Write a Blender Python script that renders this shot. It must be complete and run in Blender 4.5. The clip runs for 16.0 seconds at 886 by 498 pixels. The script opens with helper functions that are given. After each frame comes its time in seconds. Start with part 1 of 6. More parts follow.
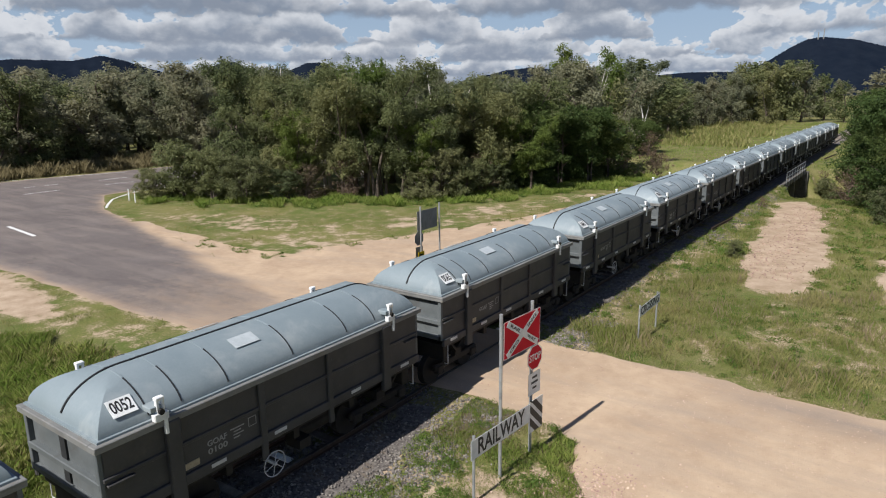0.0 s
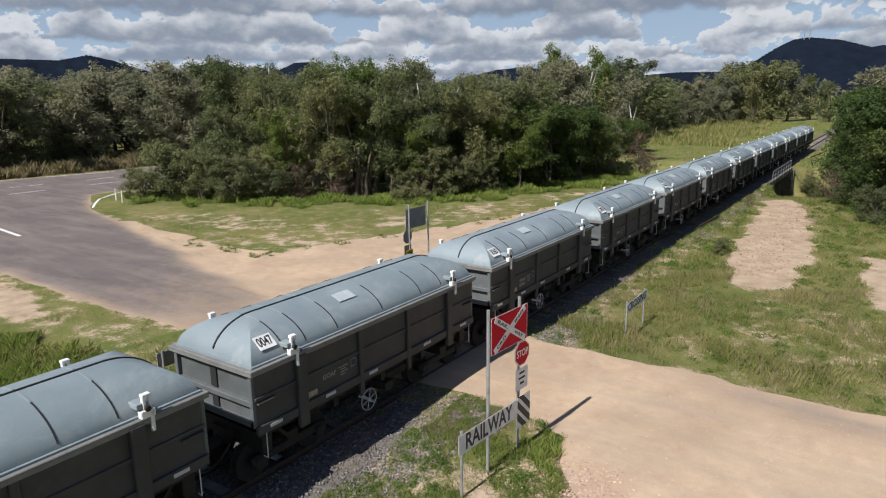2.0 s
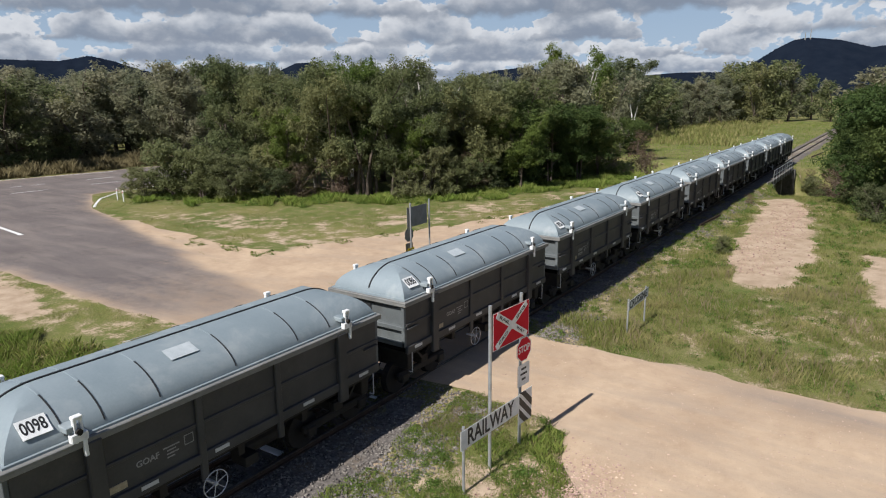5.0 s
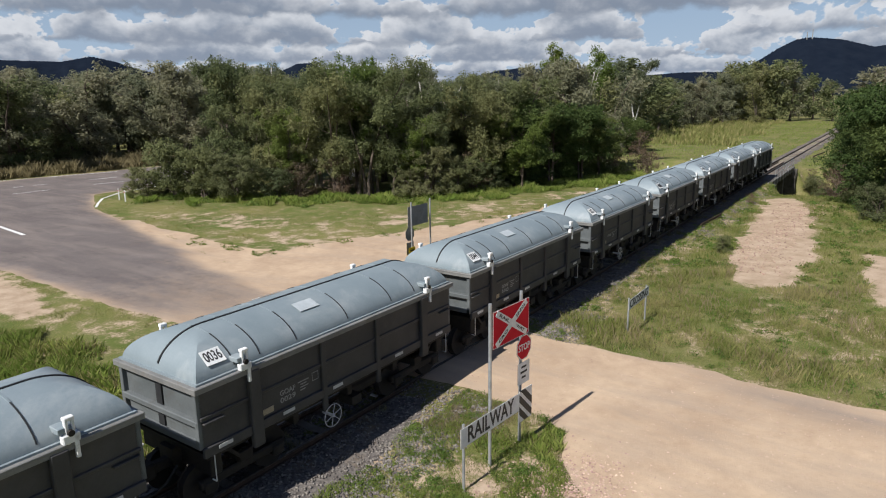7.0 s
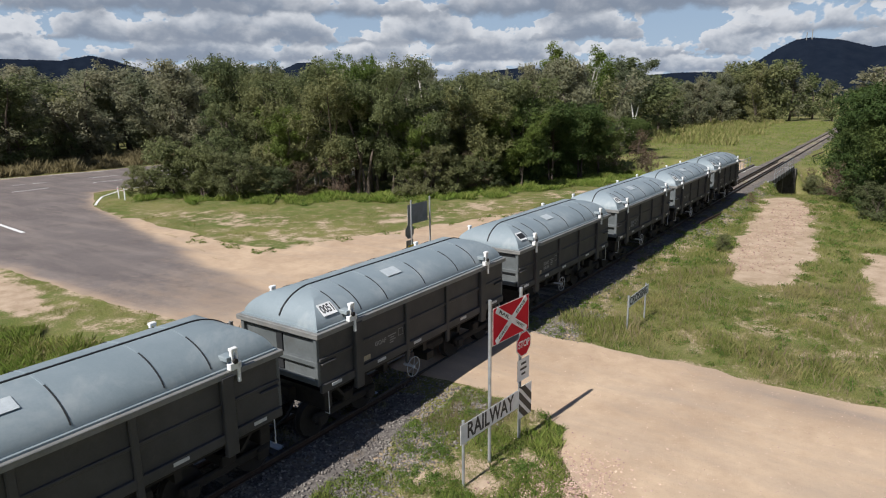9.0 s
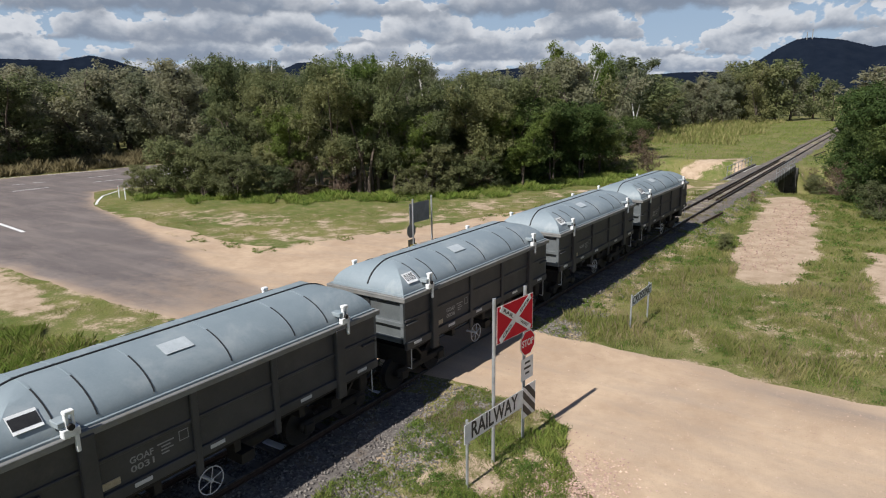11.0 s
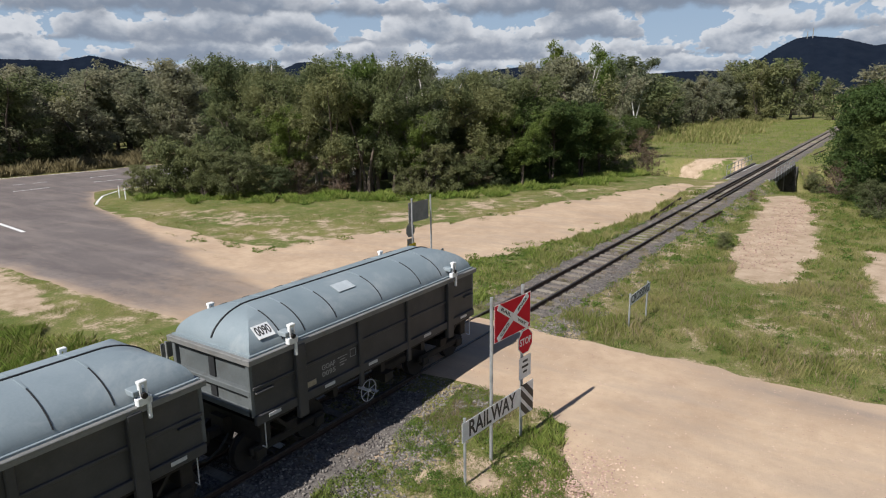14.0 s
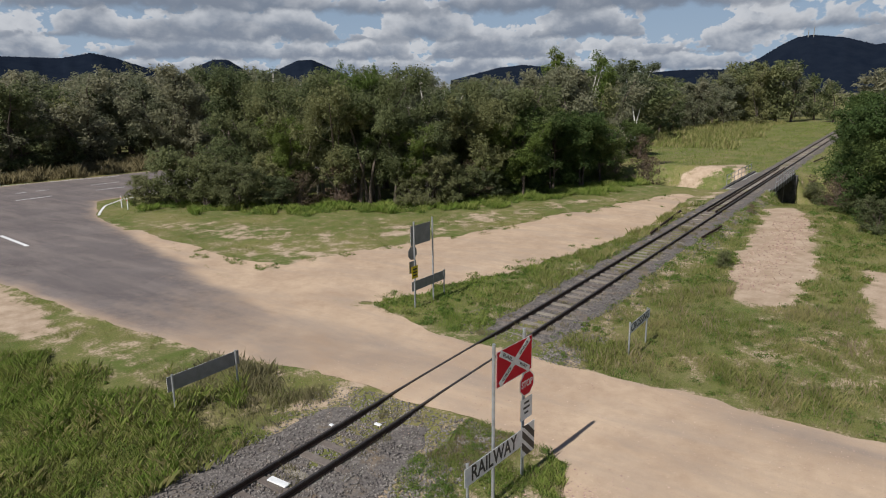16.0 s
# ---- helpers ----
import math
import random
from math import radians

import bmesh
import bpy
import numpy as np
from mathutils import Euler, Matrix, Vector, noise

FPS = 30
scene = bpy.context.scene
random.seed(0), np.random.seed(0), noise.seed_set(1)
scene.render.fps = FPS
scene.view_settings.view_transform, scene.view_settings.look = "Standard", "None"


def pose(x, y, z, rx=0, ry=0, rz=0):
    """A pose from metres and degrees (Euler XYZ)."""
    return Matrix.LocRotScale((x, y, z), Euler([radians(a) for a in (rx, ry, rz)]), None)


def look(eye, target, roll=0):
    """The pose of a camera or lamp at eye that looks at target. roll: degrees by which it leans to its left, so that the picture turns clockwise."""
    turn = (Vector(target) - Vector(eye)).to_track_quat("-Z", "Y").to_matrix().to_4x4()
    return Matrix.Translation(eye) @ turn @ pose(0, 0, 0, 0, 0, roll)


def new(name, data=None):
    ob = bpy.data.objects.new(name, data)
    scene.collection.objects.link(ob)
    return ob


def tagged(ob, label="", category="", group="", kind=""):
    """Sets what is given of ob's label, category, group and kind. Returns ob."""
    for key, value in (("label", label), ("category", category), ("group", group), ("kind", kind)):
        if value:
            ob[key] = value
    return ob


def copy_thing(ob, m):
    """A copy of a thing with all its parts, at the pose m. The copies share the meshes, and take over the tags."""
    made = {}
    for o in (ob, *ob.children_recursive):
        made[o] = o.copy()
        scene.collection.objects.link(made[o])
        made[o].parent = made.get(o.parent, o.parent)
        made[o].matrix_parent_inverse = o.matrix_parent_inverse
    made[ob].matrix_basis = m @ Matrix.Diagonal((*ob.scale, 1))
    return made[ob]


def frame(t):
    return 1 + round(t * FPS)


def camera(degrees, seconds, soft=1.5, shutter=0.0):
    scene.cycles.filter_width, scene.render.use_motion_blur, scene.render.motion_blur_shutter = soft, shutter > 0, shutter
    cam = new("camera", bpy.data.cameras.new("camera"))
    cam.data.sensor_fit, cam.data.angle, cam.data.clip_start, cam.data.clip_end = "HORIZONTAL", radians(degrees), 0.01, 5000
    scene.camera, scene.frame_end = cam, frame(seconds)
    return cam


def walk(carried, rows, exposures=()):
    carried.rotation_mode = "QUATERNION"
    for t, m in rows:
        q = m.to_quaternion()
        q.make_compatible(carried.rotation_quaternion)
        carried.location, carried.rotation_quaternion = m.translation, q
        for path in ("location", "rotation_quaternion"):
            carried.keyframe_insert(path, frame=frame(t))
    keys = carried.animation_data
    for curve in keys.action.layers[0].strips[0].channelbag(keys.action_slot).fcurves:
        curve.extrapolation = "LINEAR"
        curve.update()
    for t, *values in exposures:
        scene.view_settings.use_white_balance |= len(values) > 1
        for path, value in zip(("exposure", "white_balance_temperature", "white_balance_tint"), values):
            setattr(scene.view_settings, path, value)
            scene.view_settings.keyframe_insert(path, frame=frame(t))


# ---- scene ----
cam = camera(68.4, 16.0, soft=1.1)
PATH = [
    (0, (10.436, -15.758, 7.526), (9.305, -14.172, 7.075), -0.7),
    (0.5, (10.455, -15.773, 7.503), (9.344, -14.173, 7.051), -0.7),
    (1, (10.482, -15.779, 7.502), (9.376, -14.175, 7.05), -0.8),
    (1.5, (10.511, -15.787, 7.5), (9.405, -14.183, 7.048), -0.7),
    (2, (10.515, -15.775, 7.468), (9.409, -14.171, 7.016), -0.7),
    (2.5, (10.523, -15.774, 7.437), (9.416, -14.17, 6.985), -0.7),
    (3, (10.519, -15.778, 7.422), (9.412, -14.175, 6.97), -0.7),
    (3.5, (10.525, -15.79, 7.422), (9.418, -14.186, 6.97), -0.7),
    (4, (10.513, -15.794, 7.403), (9.406, -14.191, 6.952), -0.7),
    (6.5, (10.554, -15.858, 7.367), (9.444, -14.257, 6.917), -0.8),
    (7, (10.57, -15.843, 7.354), (9.458, -14.243, 6.904), -0.8),
    (7.5, (10.566, -15.81, 7.337), (9.456, -14.209, 6.886), -0.8),
    (8, (10.576, -15.819, 7.302), (9.466, -14.218, 6.85), -0.7),
    (8.5, (10.585, -15.85, 7.3), (9.475, -14.249, 6.848), -0.7),
    (9, (10.569, -15.861, 7.287), (9.459, -14.261, 6.836), -0.7),
    (11.5, (10.453, -15.823, 7.23), (9.342, -14.223, 6.778), -0.7),
    (12, (10.465, -15.854, 7.253), (9.353, -14.254, 6.8), -0.7),
    (12.5, (10.473, -15.847, 7.246), (9.361, -14.248, 6.793), -0.7),
    (13, (10.479, -15.835, 7.238), (9.367, -14.235, 6.785), -0.8),
    (13.5, (10.506, -15.829, 7.24), (9.394, -14.229, 6.787), -0.8),
    (14, (10.535, -15.832, 7.233), (9.423, -14.233, 6.78), -0.8),
    (14.5, (10.548, -15.842, 7.239), (9.435, -14.243, 6.786), -0.8),
    (15, (10.526, -15.855, 7.224), (9.413, -14.256, 6.771), -0.8),
    (15.5, (10.525, -15.842, 7.504), (9.412, -14.243, 7.05), -0.8),
    (16, (10.492, -15.856, 8.254), (9.38, -14.258, 7.795), -0.7),
]
walk(cam, [(t, look(e, a, r)) for t, e, a, r in PATH], exposures=[(0, 0.3), (14.5, 0.26), (15.0, 0.2), (15.5, 0.02), (16, 0.0)])

# ---- light ----
SUN_AZ, SUN_EL = 187.0, 47.0          # compass bearing of the sun (clockwise from +y), height over the horizon
world = bpy.data.worlds.new("sky")
scene.world = world
world.use_nodes = True


def link(tree, a, b):
    tree.links.new(a, b)


def node(tree, kind, **sets):
    n = tree.nodes.new(kind)
    for k, v in sets.items():
        if k in n.inputs:
            n.inputs[k].default_value = v
    return n


def mathn(tree, op, a, b=None, clamp=False):
    n = tree.nodes.new("ShaderNodeMath")
    n.operation, n.use_clamp = op, clamp
    for i, v in enumerate((a, b)):
        if v is None:
            continue
        if isinstance(v, (int, float)):
            n.inputs[i].default_value = v
        else:
            tree.links.new(v, n.inputs[i])
    return n.outputs[0]


def ramp(tree, fac, stops, mode="LINEAR"):
    n = tree.nodes.new("ShaderNodeValToRGB")
    n.color_ramp.interpolation = mode
    els = n.color_ramp.elements
    while len(els) < len(stops):
        els.new(0.5)
    for e, (p, c) in zip(els, stops):
        e.position = p
        e.color = (*c, 1) if isinstance(c, tuple) else (c, c, c, 1)
    tree.links.new(fac, n.inputs[0])
    return n.outputs[0]


def mix(tree, fac, a, b, blend="MIX"):
    n = tree.nodes.new("ShaderNodeMix")
    n.data_type, n.blend_type = "RGBA", blend
    for i, v in ((0, fac), (6, a), (7, b)):
        if isinstance(v, (int, float)):
            n.inputs[i].default_value = v
        elif isinstance(v, tuple):
            n.inputs[i].default_value = (*v, 1)
        else:
            tree.links.new(v, n.inputs[i])
    return n.outputs[2]


def noisen(tree, vec, scale, detail=4.0, rough=0.55, distortion=0.0):
    n = tree.nodes.new("ShaderNodeTexNoise")
    n.inputs["Scale"].default_value, n.inputs["Detail"].default_value = scale, detail
    n.inputs["Roughness"].default_value, n.inputs["Distortion"].default_value = rough, distortion
    if vec is not None:
        tree.links.new(vec, n.inputs["Vector"])
    return n.outputs[0]


def build_sky():
    t = world.node_tree
    t.nodes.clear()
    sky = t.nodes.new("ShaderNodeTexSky")
    sky.sky_type, sky.sun_disc = "NISHITA", False
    sky.sun_elevation, sky.sun_rotation = radians(SUN_EL), radians(SUN_AZ)
    way = t.nodes.new("ShaderNodeTexCoord").outputs["Generated"]
    sep = t.nodes.new("ShaderNodeSeparateXYZ")
    link(t, way, sep.inputs[0])
    z = sep.outputs[2]

    def billow(scale, tall, seed, detail):
        """Uneven value over the dome, squashed by tall, for one bank of cumulus."""
        com = t.nodes.new("ShaderNodeCombineXYZ")
        link(t, mathn(t, "MULTIPLY", sep.outputs[0], scale), com.inputs[0])
        link(t, mathn(t, "MULTIPLY", sep.outputs[1], scale), com.inputs[1])
        link(t, mathn(t, "ADD", mathn(t, "MULTIPLY", z, scale * tall), seed), com.inputs[2])
        return noisen(t, com.outputs[0], 1.0, detail, 0.55, 0.15)

    skyc = mix(t, 1.0, sky.outputs[0], (0.062, 0.074, 0.094), "MULTIPLY")
    haze = ramp(t, z, [(0.0, 1.0), (0.34, 0.0)])
    col = mix(t, haze, skyc, (0.58, 0.75, 0.98))
    # banks of cumulus, the farthest and lowest first: flat blue-grey bases, lit billowing tops
    for k, (foot, amp, scale) in enumerate(((-0.004, 0.022, 17.0), (0.012, 0.027, 14.0), (0.029, 0.034, 11.5), (0.049, 0.044, 9.0), (0.074, 0.058, 6.6), (0.108, 0.080, 5.0), (0.17, 0.12, 3.6))):
        n = billow(scale, 1.5, k * 7.3 + 1.7, 5.0)
        fine = billow(scale * 4.2, 1.5, k * 3.1, 6.0)
        puff = mathn(t, "ADD", n, mathn(t, "MULTIPLY", mathn(t, "SUBTRACT", fine, 0.5), 0.22))
        rise = mathn(t, "MULTIPLY", mathn(t, "SUBTRACT", puff, 0.375), 6.6 * amp)
        up = mathn(t, "SUBTRACT", z, foot)
        top = ramp(t, mathn(t, "ADD", mathn(t, "DIVIDE", mathn(t, "SUBTRACT", rise, up), amp), 0.5), [(0.5, 0.0), (0.64, 1.0)], "EASE")
        low = ramp(t, mathn(t, "ADD", mathn(t, "DIVIDE", up, amp), mathn(t, "MULTIPLY", mathn(t, "SUBTRACT", fine, 0.5), 0.5)), [(0.0, 0.0), (0.16, 1.0)], "EASE")
        mask = mathn(t, "MULTIPLY", top, low)
        g = mathn(t, "DIVIDE", up, mathn(t, "ADD", mathn(t, "MAXIMUM", rise, 0.0), amp * 0.12))
        light = ramp(t, mathn(t, "ADD", mathn(t, "MULTIPLY", g, 0.8), mathn(t, "MULTIPLY", mathn(t, "SUBTRACT", fine, 0.5), 1.0)), [(0.05, 0.0), (0.66, 1.0)], "EASE")
        grey = 1.0 - 0.045 * k
        col = mix(t, mathn(t, "MULTIPLY", mask, 0.93), col, mix(t, light, (0.40 * grey, 0.475 * grey, 0.61 * grey), (0.97, 1.00, 1.06)))
    bg = t.nodes.new("ShaderNodeBackground")
    bg.inputs[1].default_value = 0.58
    link(t, col, bg.inputs[0])
    out = t.nodes.new("ShaderNodeOutputWorld")
    link(t, bg.outputs[0], out.inputs[0])


build_sky()
sun = new("sun", bpy.data.lights.new("sun", "SUN"))
sun.data.energy, sun.data.angle, sun.data.color = 5.0, radians(0.5), (1.0, 0.965, 0.92)
az, el = radians(SUN_AZ), radians(SUN_EL)
sun.matrix_world = look((math.sin(az) * math.cos(el) * 90, math.cos(az) * math.cos(el) * 90, math.sin(el) * 90), (0, 0, 0))


# ---- materials ----
def surface(name, dark, pale, scale=4.0, rough=0.8, bump=0.3, fine=40.0, metal=0.0, local=True, stain=None, stain_at=(0.55, 0.7), stain_scale=1.2, per_object=0.0, per_island=0.0, spec=0.4):
    """A two-scale surface: blotches between two colours, fine grain, fine relief, and stains of a third colour."""
    m = bpy.data.materials.new(name)
    m.use_nodes = True
    t = m.node_tree
    b = t.nodes["Principled BSDF"]
    if local:
        vec = t.nodes.new("ShaderNodeTexCoord").outputs["Object"]
    else:
        vec = t.nodes.new("ShaderNodeNewGeometry").outputs["Position"]
    large = noisen(t, vec, scale, 5.0, 0.6)
    small = noisen(t, vec, fine, 3.0, 0.6)
    fac = mathn(t, "ADD", mathn(t, "MULTIPLY", large, 0.7), mathn(t, "MULTIPLY", small, 0.3))
    col = mix(t, ramp(t, fac, [(0.36, 0.0), (0.64, 1.0)]), dark, pale)
    if stain:
        s = noisen(t, vec, stain_scale, 6.0, 0.65, 0.4)
        col = mix(t, ramp(t, s, [(stain_at[0], 0.0), (stain_at[1], 1.0)]), col, stain)
    for amount, kind, socket in ((per_object, "ShaderNodeObjectInfo", "Random"), (per_island, "ShaderNodeNewGeometry", "Random Per Island")):
        if amount:
            r = t.nodes.new(kind).outputs[socket]
            hsv = t.nodes.new("ShaderNodeHueSaturation")
            link(t, mathn(t, "ADD", mathn(t, "MULTIPLY", r, amount), 1.0 - amount / 2), hsv.inputs["Value"])
            link(t, mathn(t, "ADD", mathn(t, "MULTIPLY", r, amount * 0.06), 0.5 - amount * 0.03), hsv.inputs["Hue"])
            link(t, col, hsv.inputs["Color"])
            col = hsv.outputs[0]
    link(t, col, b.inputs["Base Color"])
    b.inputs["Metallic"].default_value = metal
    b.inputs["Specular IOR Level"].default_value = spec
    link(t, mathn(t, "ADD", mathn(t, "MULTIPLY", small, 0.25), rough - 0.12, True), b.inputs["Roughness"])
    if bump:
        bn = t.nodes.new("ShaderNodeBump")
        bn.inputs["Strength"].default_value, bn.inputs["Distance"].default_value = bump, 0.02
        link(t, fac, bn.inputs["Height"])
        link(t, bn.outputs[0], b.inputs["Normal"])
    return m


def foliage(name, dark, pale, per_tree=0.5, through_leaf=0.42):
    """Leaves: colour varies leaf by leaf and tree by tree, and some light comes through."""
    m = bpy.data.materials.new(name)
    m.use_nodes = True
    t = m.node_tree
    b = t.nodes["Principled BSDF"]
    r = t.nodes.new("ShaderNodeNewGeometry").outputs["Random Per Island"]
    o = t.nodes.new("ShaderNodeObjectInfo").outputs["Random"]
    pos = t.nodes.new("ShaderNodeTexCoord").outputs["Object"]
    clump = noisen(t, pos, 0.55, 3.0)
    col = mix(t, mathn(t, "ADD", mathn(t, "MULTIPLY", r, 0.5), mathn(t, "MULTIPLY", clump, 0.5)), dark, pale)
    hsv = t.nodes.new("ShaderNodeHueSaturation")
    link(t, mathn(t, "ADD", mathn(t, "MULTIPLY", o, per_tree), 1.0 - per_tree / 2), hsv.inputs["Value"])
    link(t, mathn(t, "ADD", mathn(t, "MULTIPLY", o, -0.055), 0.518), hsv.inputs["Hue"])
    link(t, col, hsv.inputs["Color"])
    link(t, hsv.outputs[0], b.inputs["Base Color"])
    b.inputs["Roughness"].default_value = 0.6
    b.inputs["Specular IOR Level"].default_value = 0.12
    tr = t.nodes.new("ShaderNodeBsdfTranslucent")
    link(t, hsv.outputs[0], tr.inputs[0])
    ms = t.nodes.new("ShaderNodeMixShader")
    ms.inputs[0].default_value = through_leaf
    link(t, b.outputs[0], ms.inputs[1])
    link(t, tr.outputs[0], ms.inputs[2])
    link(t, ms.outputs[0], t.nodes["Material Output"].inputs[0])
    return m


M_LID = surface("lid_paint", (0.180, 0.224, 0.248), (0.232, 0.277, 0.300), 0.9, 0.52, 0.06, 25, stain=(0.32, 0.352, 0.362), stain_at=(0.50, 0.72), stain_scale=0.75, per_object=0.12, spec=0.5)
# wagon paint lightened for the end walls: the sun on them is in the colour
M_END = surface("sunlit_end_paint", (0.085, 0.096, 0.100), (0.128, 0.140, 0.143), 1.2, 0.62, 0.1, 22, stain=(0.085, 0.085, 0.082), stain_at=(0.55, 0.75), stain_scale=2.6, per_object=0.2, spec=0.35)
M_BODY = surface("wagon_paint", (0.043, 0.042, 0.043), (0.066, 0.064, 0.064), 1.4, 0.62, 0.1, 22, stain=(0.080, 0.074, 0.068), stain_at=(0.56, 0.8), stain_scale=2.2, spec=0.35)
M_RIM = surface("rim_paint", (0.145, 0.147, 0.143), (0.215, 0.214, 0.205), 2.0, 0.6, 0.1, 30, stain=(0.17, 0.155, 0.135), stain_scale=3.0)
M_SEAM = surface("black_rubber", (0.012, 0.013, 0.015), (0.025, 0.026, 0.028), 8, 0.7, 0.1)
M_GEAR = surface("running_gear", (0.009, 0.008, 0.008), (0.024, 0.020, 0.017), 4, 0.75, 0.2)
M_WHITE = surface("white_paint", (0.62, 0.63, 0.63), (0.80, 0.81, 0.80), 5, 0.5, 0.05, 60, stain=(0.42, 0.41, 0.38), stain_at=(0.62, 0.78), stain_scale=4)
M_DECAL = surface("pale_decal", (0.36, 0.40, 0.42), (0.46, 0.50, 0.52), 5, 0.5, 0.03)
M_BLACK = surface("black_letters", (0.015, 0.015, 0.016), (0.03, 0.03, 0.03), 10, 0.5, 0.0)
M_CODE = surface("faded_letters", (0.22, 0.22, 0.22), (0.30, 0.30, 0.30), 10, 0.6, 0.0)
M_TAN = surface("tan_plate", (0.30, 0.25, 0.17), (0.40, 0.34, 0.24), 10, 0.6, 0.0)
M_HATCH = surface("dull_white_bar", (0.45, 0.45, 0.45), (0.55, 0.55, 0.55), 10, 0.6, 0.0)
M_RED = surface("sign_red", (0.48, 0.006, 0.020), (0.56, 0.010, 0.028), 3, 0.55, 0.02, 50, spec=0.12)
M_GALV = surface("galvanised_steel", (0.30, 0.31, 0.32), (0.46, 0.47, 0.48), 6, 0.45, 0.05, 60, metal=0.5)
M_BACK = surface("sign_back", (0.20, 0.195, 0.18), (0.30, 0.29, 0.27), 3, 0.6, 0.05, 40)
M_YELLOW = surface("yellow_plate", (0.55, 0.40, 0.01), (0.65, 0.48, 0.02), 6, 0.5, 0.0)
M_RAIL = surface("rail_steel", (0.035, 0.022, 0.016), (0.075, 0.045, 0.03), 5, 0.7, 0.15, 50)
M_HEAD = surface("rail_head", (0.05, 0.042, 0.038), (0.12, 0.105, 0.095), 5, 0.4, 0.05, 50, metal=0.6)
M_SLEEPER = surface("sleeper_timber", (0.12, 0.10, 0.082), (0.22, 0.19, 0.16), 3, 0.9, 0.4, 30, per_object=0.7)
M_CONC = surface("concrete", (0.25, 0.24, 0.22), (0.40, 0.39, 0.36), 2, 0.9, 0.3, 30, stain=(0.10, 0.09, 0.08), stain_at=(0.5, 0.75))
# darker copy of the concrete: shade at and under the deck put into the colour
M_SHADECONC = surface("shaded_concrete", (0.075, 0.07, 0.065), (0.15, 0.14, 0.13), 2, 0.95, 0.3, 30, stain=(0.03, 0.03, 0.028), stain_at=(0.5, 0.7))
M_STONE = surface("ballast_stone", (0.095, 0.083, 0.075), (0.250, 0.225, 0.203), 6, 0.9, 0.2, 40, per_island=0.8, local=False)
M_BARK = surface("bark", (0.06, 0.045, 0.034), (0.15, 0.12, 0.095), 3, 0.9, 0.4, 20)
M_PALEBARK = surface("pale_bark", (0.38, 0.35, 0.30), (0.62, 0.58, 0.52), 2, 0.8, 0.2, 20, stain=(0.16, 0.13, 0.10))
M_GUM = surface("white_gum_bark", (0.60, 0.58, 0.54), (0.80, 0.78, 0.74), 2, 0.8, 0.1, 20)
M_TWIG = surface("dry_twig", (0.10, 0.07, 0.055), (0.20, 0.15, 0.12), 3, 0.9, 0.1, 20)
M_LINE = surface("road_line", (0.55, 0.55, 0.54), (0.78, 0.78, 0.76), 3, 0.8, 0.1, 30, local=False)
# the blue of distant haze is mixed into the dark forest colour
M_HILL = surface("hazy_hill_forest", (0.007, 0.011, 0.020), (0.012, 0.017, 0.027), 0.02, 0.95, 0.0, 0.3, local=False, stain=(0.020, 0.024, 0.032), stain_at=(0.62, 0.75), stain_scale=0.008, spec=0.0)
L_OLIVE = foliage("olive_leaves", (0.098, 0.122, 0.055), (0.222, 0.242, 0.108))
L_DARK = foliage("dark_leaves", (0.040, 0.070, 0.022), (0.140, 0.190, 0.060))
L_GREY = foliage("grey_green_leaves", (0.115, 0.135, 0.078), (0.250, 0.268, 0.158))
L_SHRUB = foliage("shrub_leaves", (0.090, 0.112, 0.052), (0.195, 0.215, 0.105))
L_GREEN = foliage("fresh_green_leaves", (0.058, 0.098, 0.022), (0.185, 0.250, 0.065))
# far leaves made paler and greyer, so that distant haze sits in their colour
L_FAR = foliage("hazy_grey_green_leaves", (0.180, 0.188, 0.118), (0.285, 0.292, 0.182), 0.4, 0.5)
L_BROWN = foliage("brownish_leaves", (0.10, 0.072, 0.045), (0.22, 0.165, 0.11))


def meadow_leaves(name, green, dry, scale, lean):
    """Grass whose colour drifts from green to dry in patches, and blade by blade."""
    m = foliage(name, green, dry, 0.0, 0.45)
    t = m.node_tree
    b = t.nodes["Principled BSDF"]
    pos = t.nodes.new("ShaderNodeNewGeometry").outputs["Position"]
    r = t.nodes.new("ShaderNodeNewGeometry").outputs["Random Per Island"]
    patch = ramp(t, noisen(t, pos, scale, 4, 0.6), [(0.38, 0.0), (0.64, 1.0)])
    f = mathn(t, "ADD", mathn(t, "MULTIPLY", patch, 0.65), mathn(t, "MULTIPLY", mathn(t, "SUBTRACT", r, lean), 0.7), True)
    val = t.nodes.new("ShaderNodeHueSaturation")
    link(t, mathn(t, "ADD", mathn(t, "MULTIPLY", noisen(t, pos, 1.1, 4, 0.65), 0.9), 0.58), val.inputs["Value"])
    link(t, mix(t, f, green, dry), val.inputs["Color"])
    link(t, val.outputs[0], b.inputs["Base Color"])
    for n in t.nodes:
        if n.type == "BSDF_TRANSLUCENT":
            link(t, val.outputs[0], n.inputs[0])
    return m


G_MEADOW = meadow_leaves("meadow_grass", (0.172, 0.210, 0.052), (0.37, 0.325, 0.150), 0.4, 0.25)
G_LUSH = meadow_leaves("lush_grass", (0.165, 0.238, 0.045), (0.35, 0.365, 0.115), 0.5, 0.5)
G_TURF = meadow_leaves("verge_turf", (0.098, 0.128, 0.030), (0.270, 0.235, 0.072), 0.5, 0.4)
W_LEAF = meadow_leaves("weed_leaves", (0.105, 0.175, 0.038), (0.24, 0.255, 0.075), 0.9, 0.5)
G_TAN = foliage("dull_verge_grass", (0.15, 0.125, 0.065), (0.30, 0.245, 0.140), 0.0, 0.45)
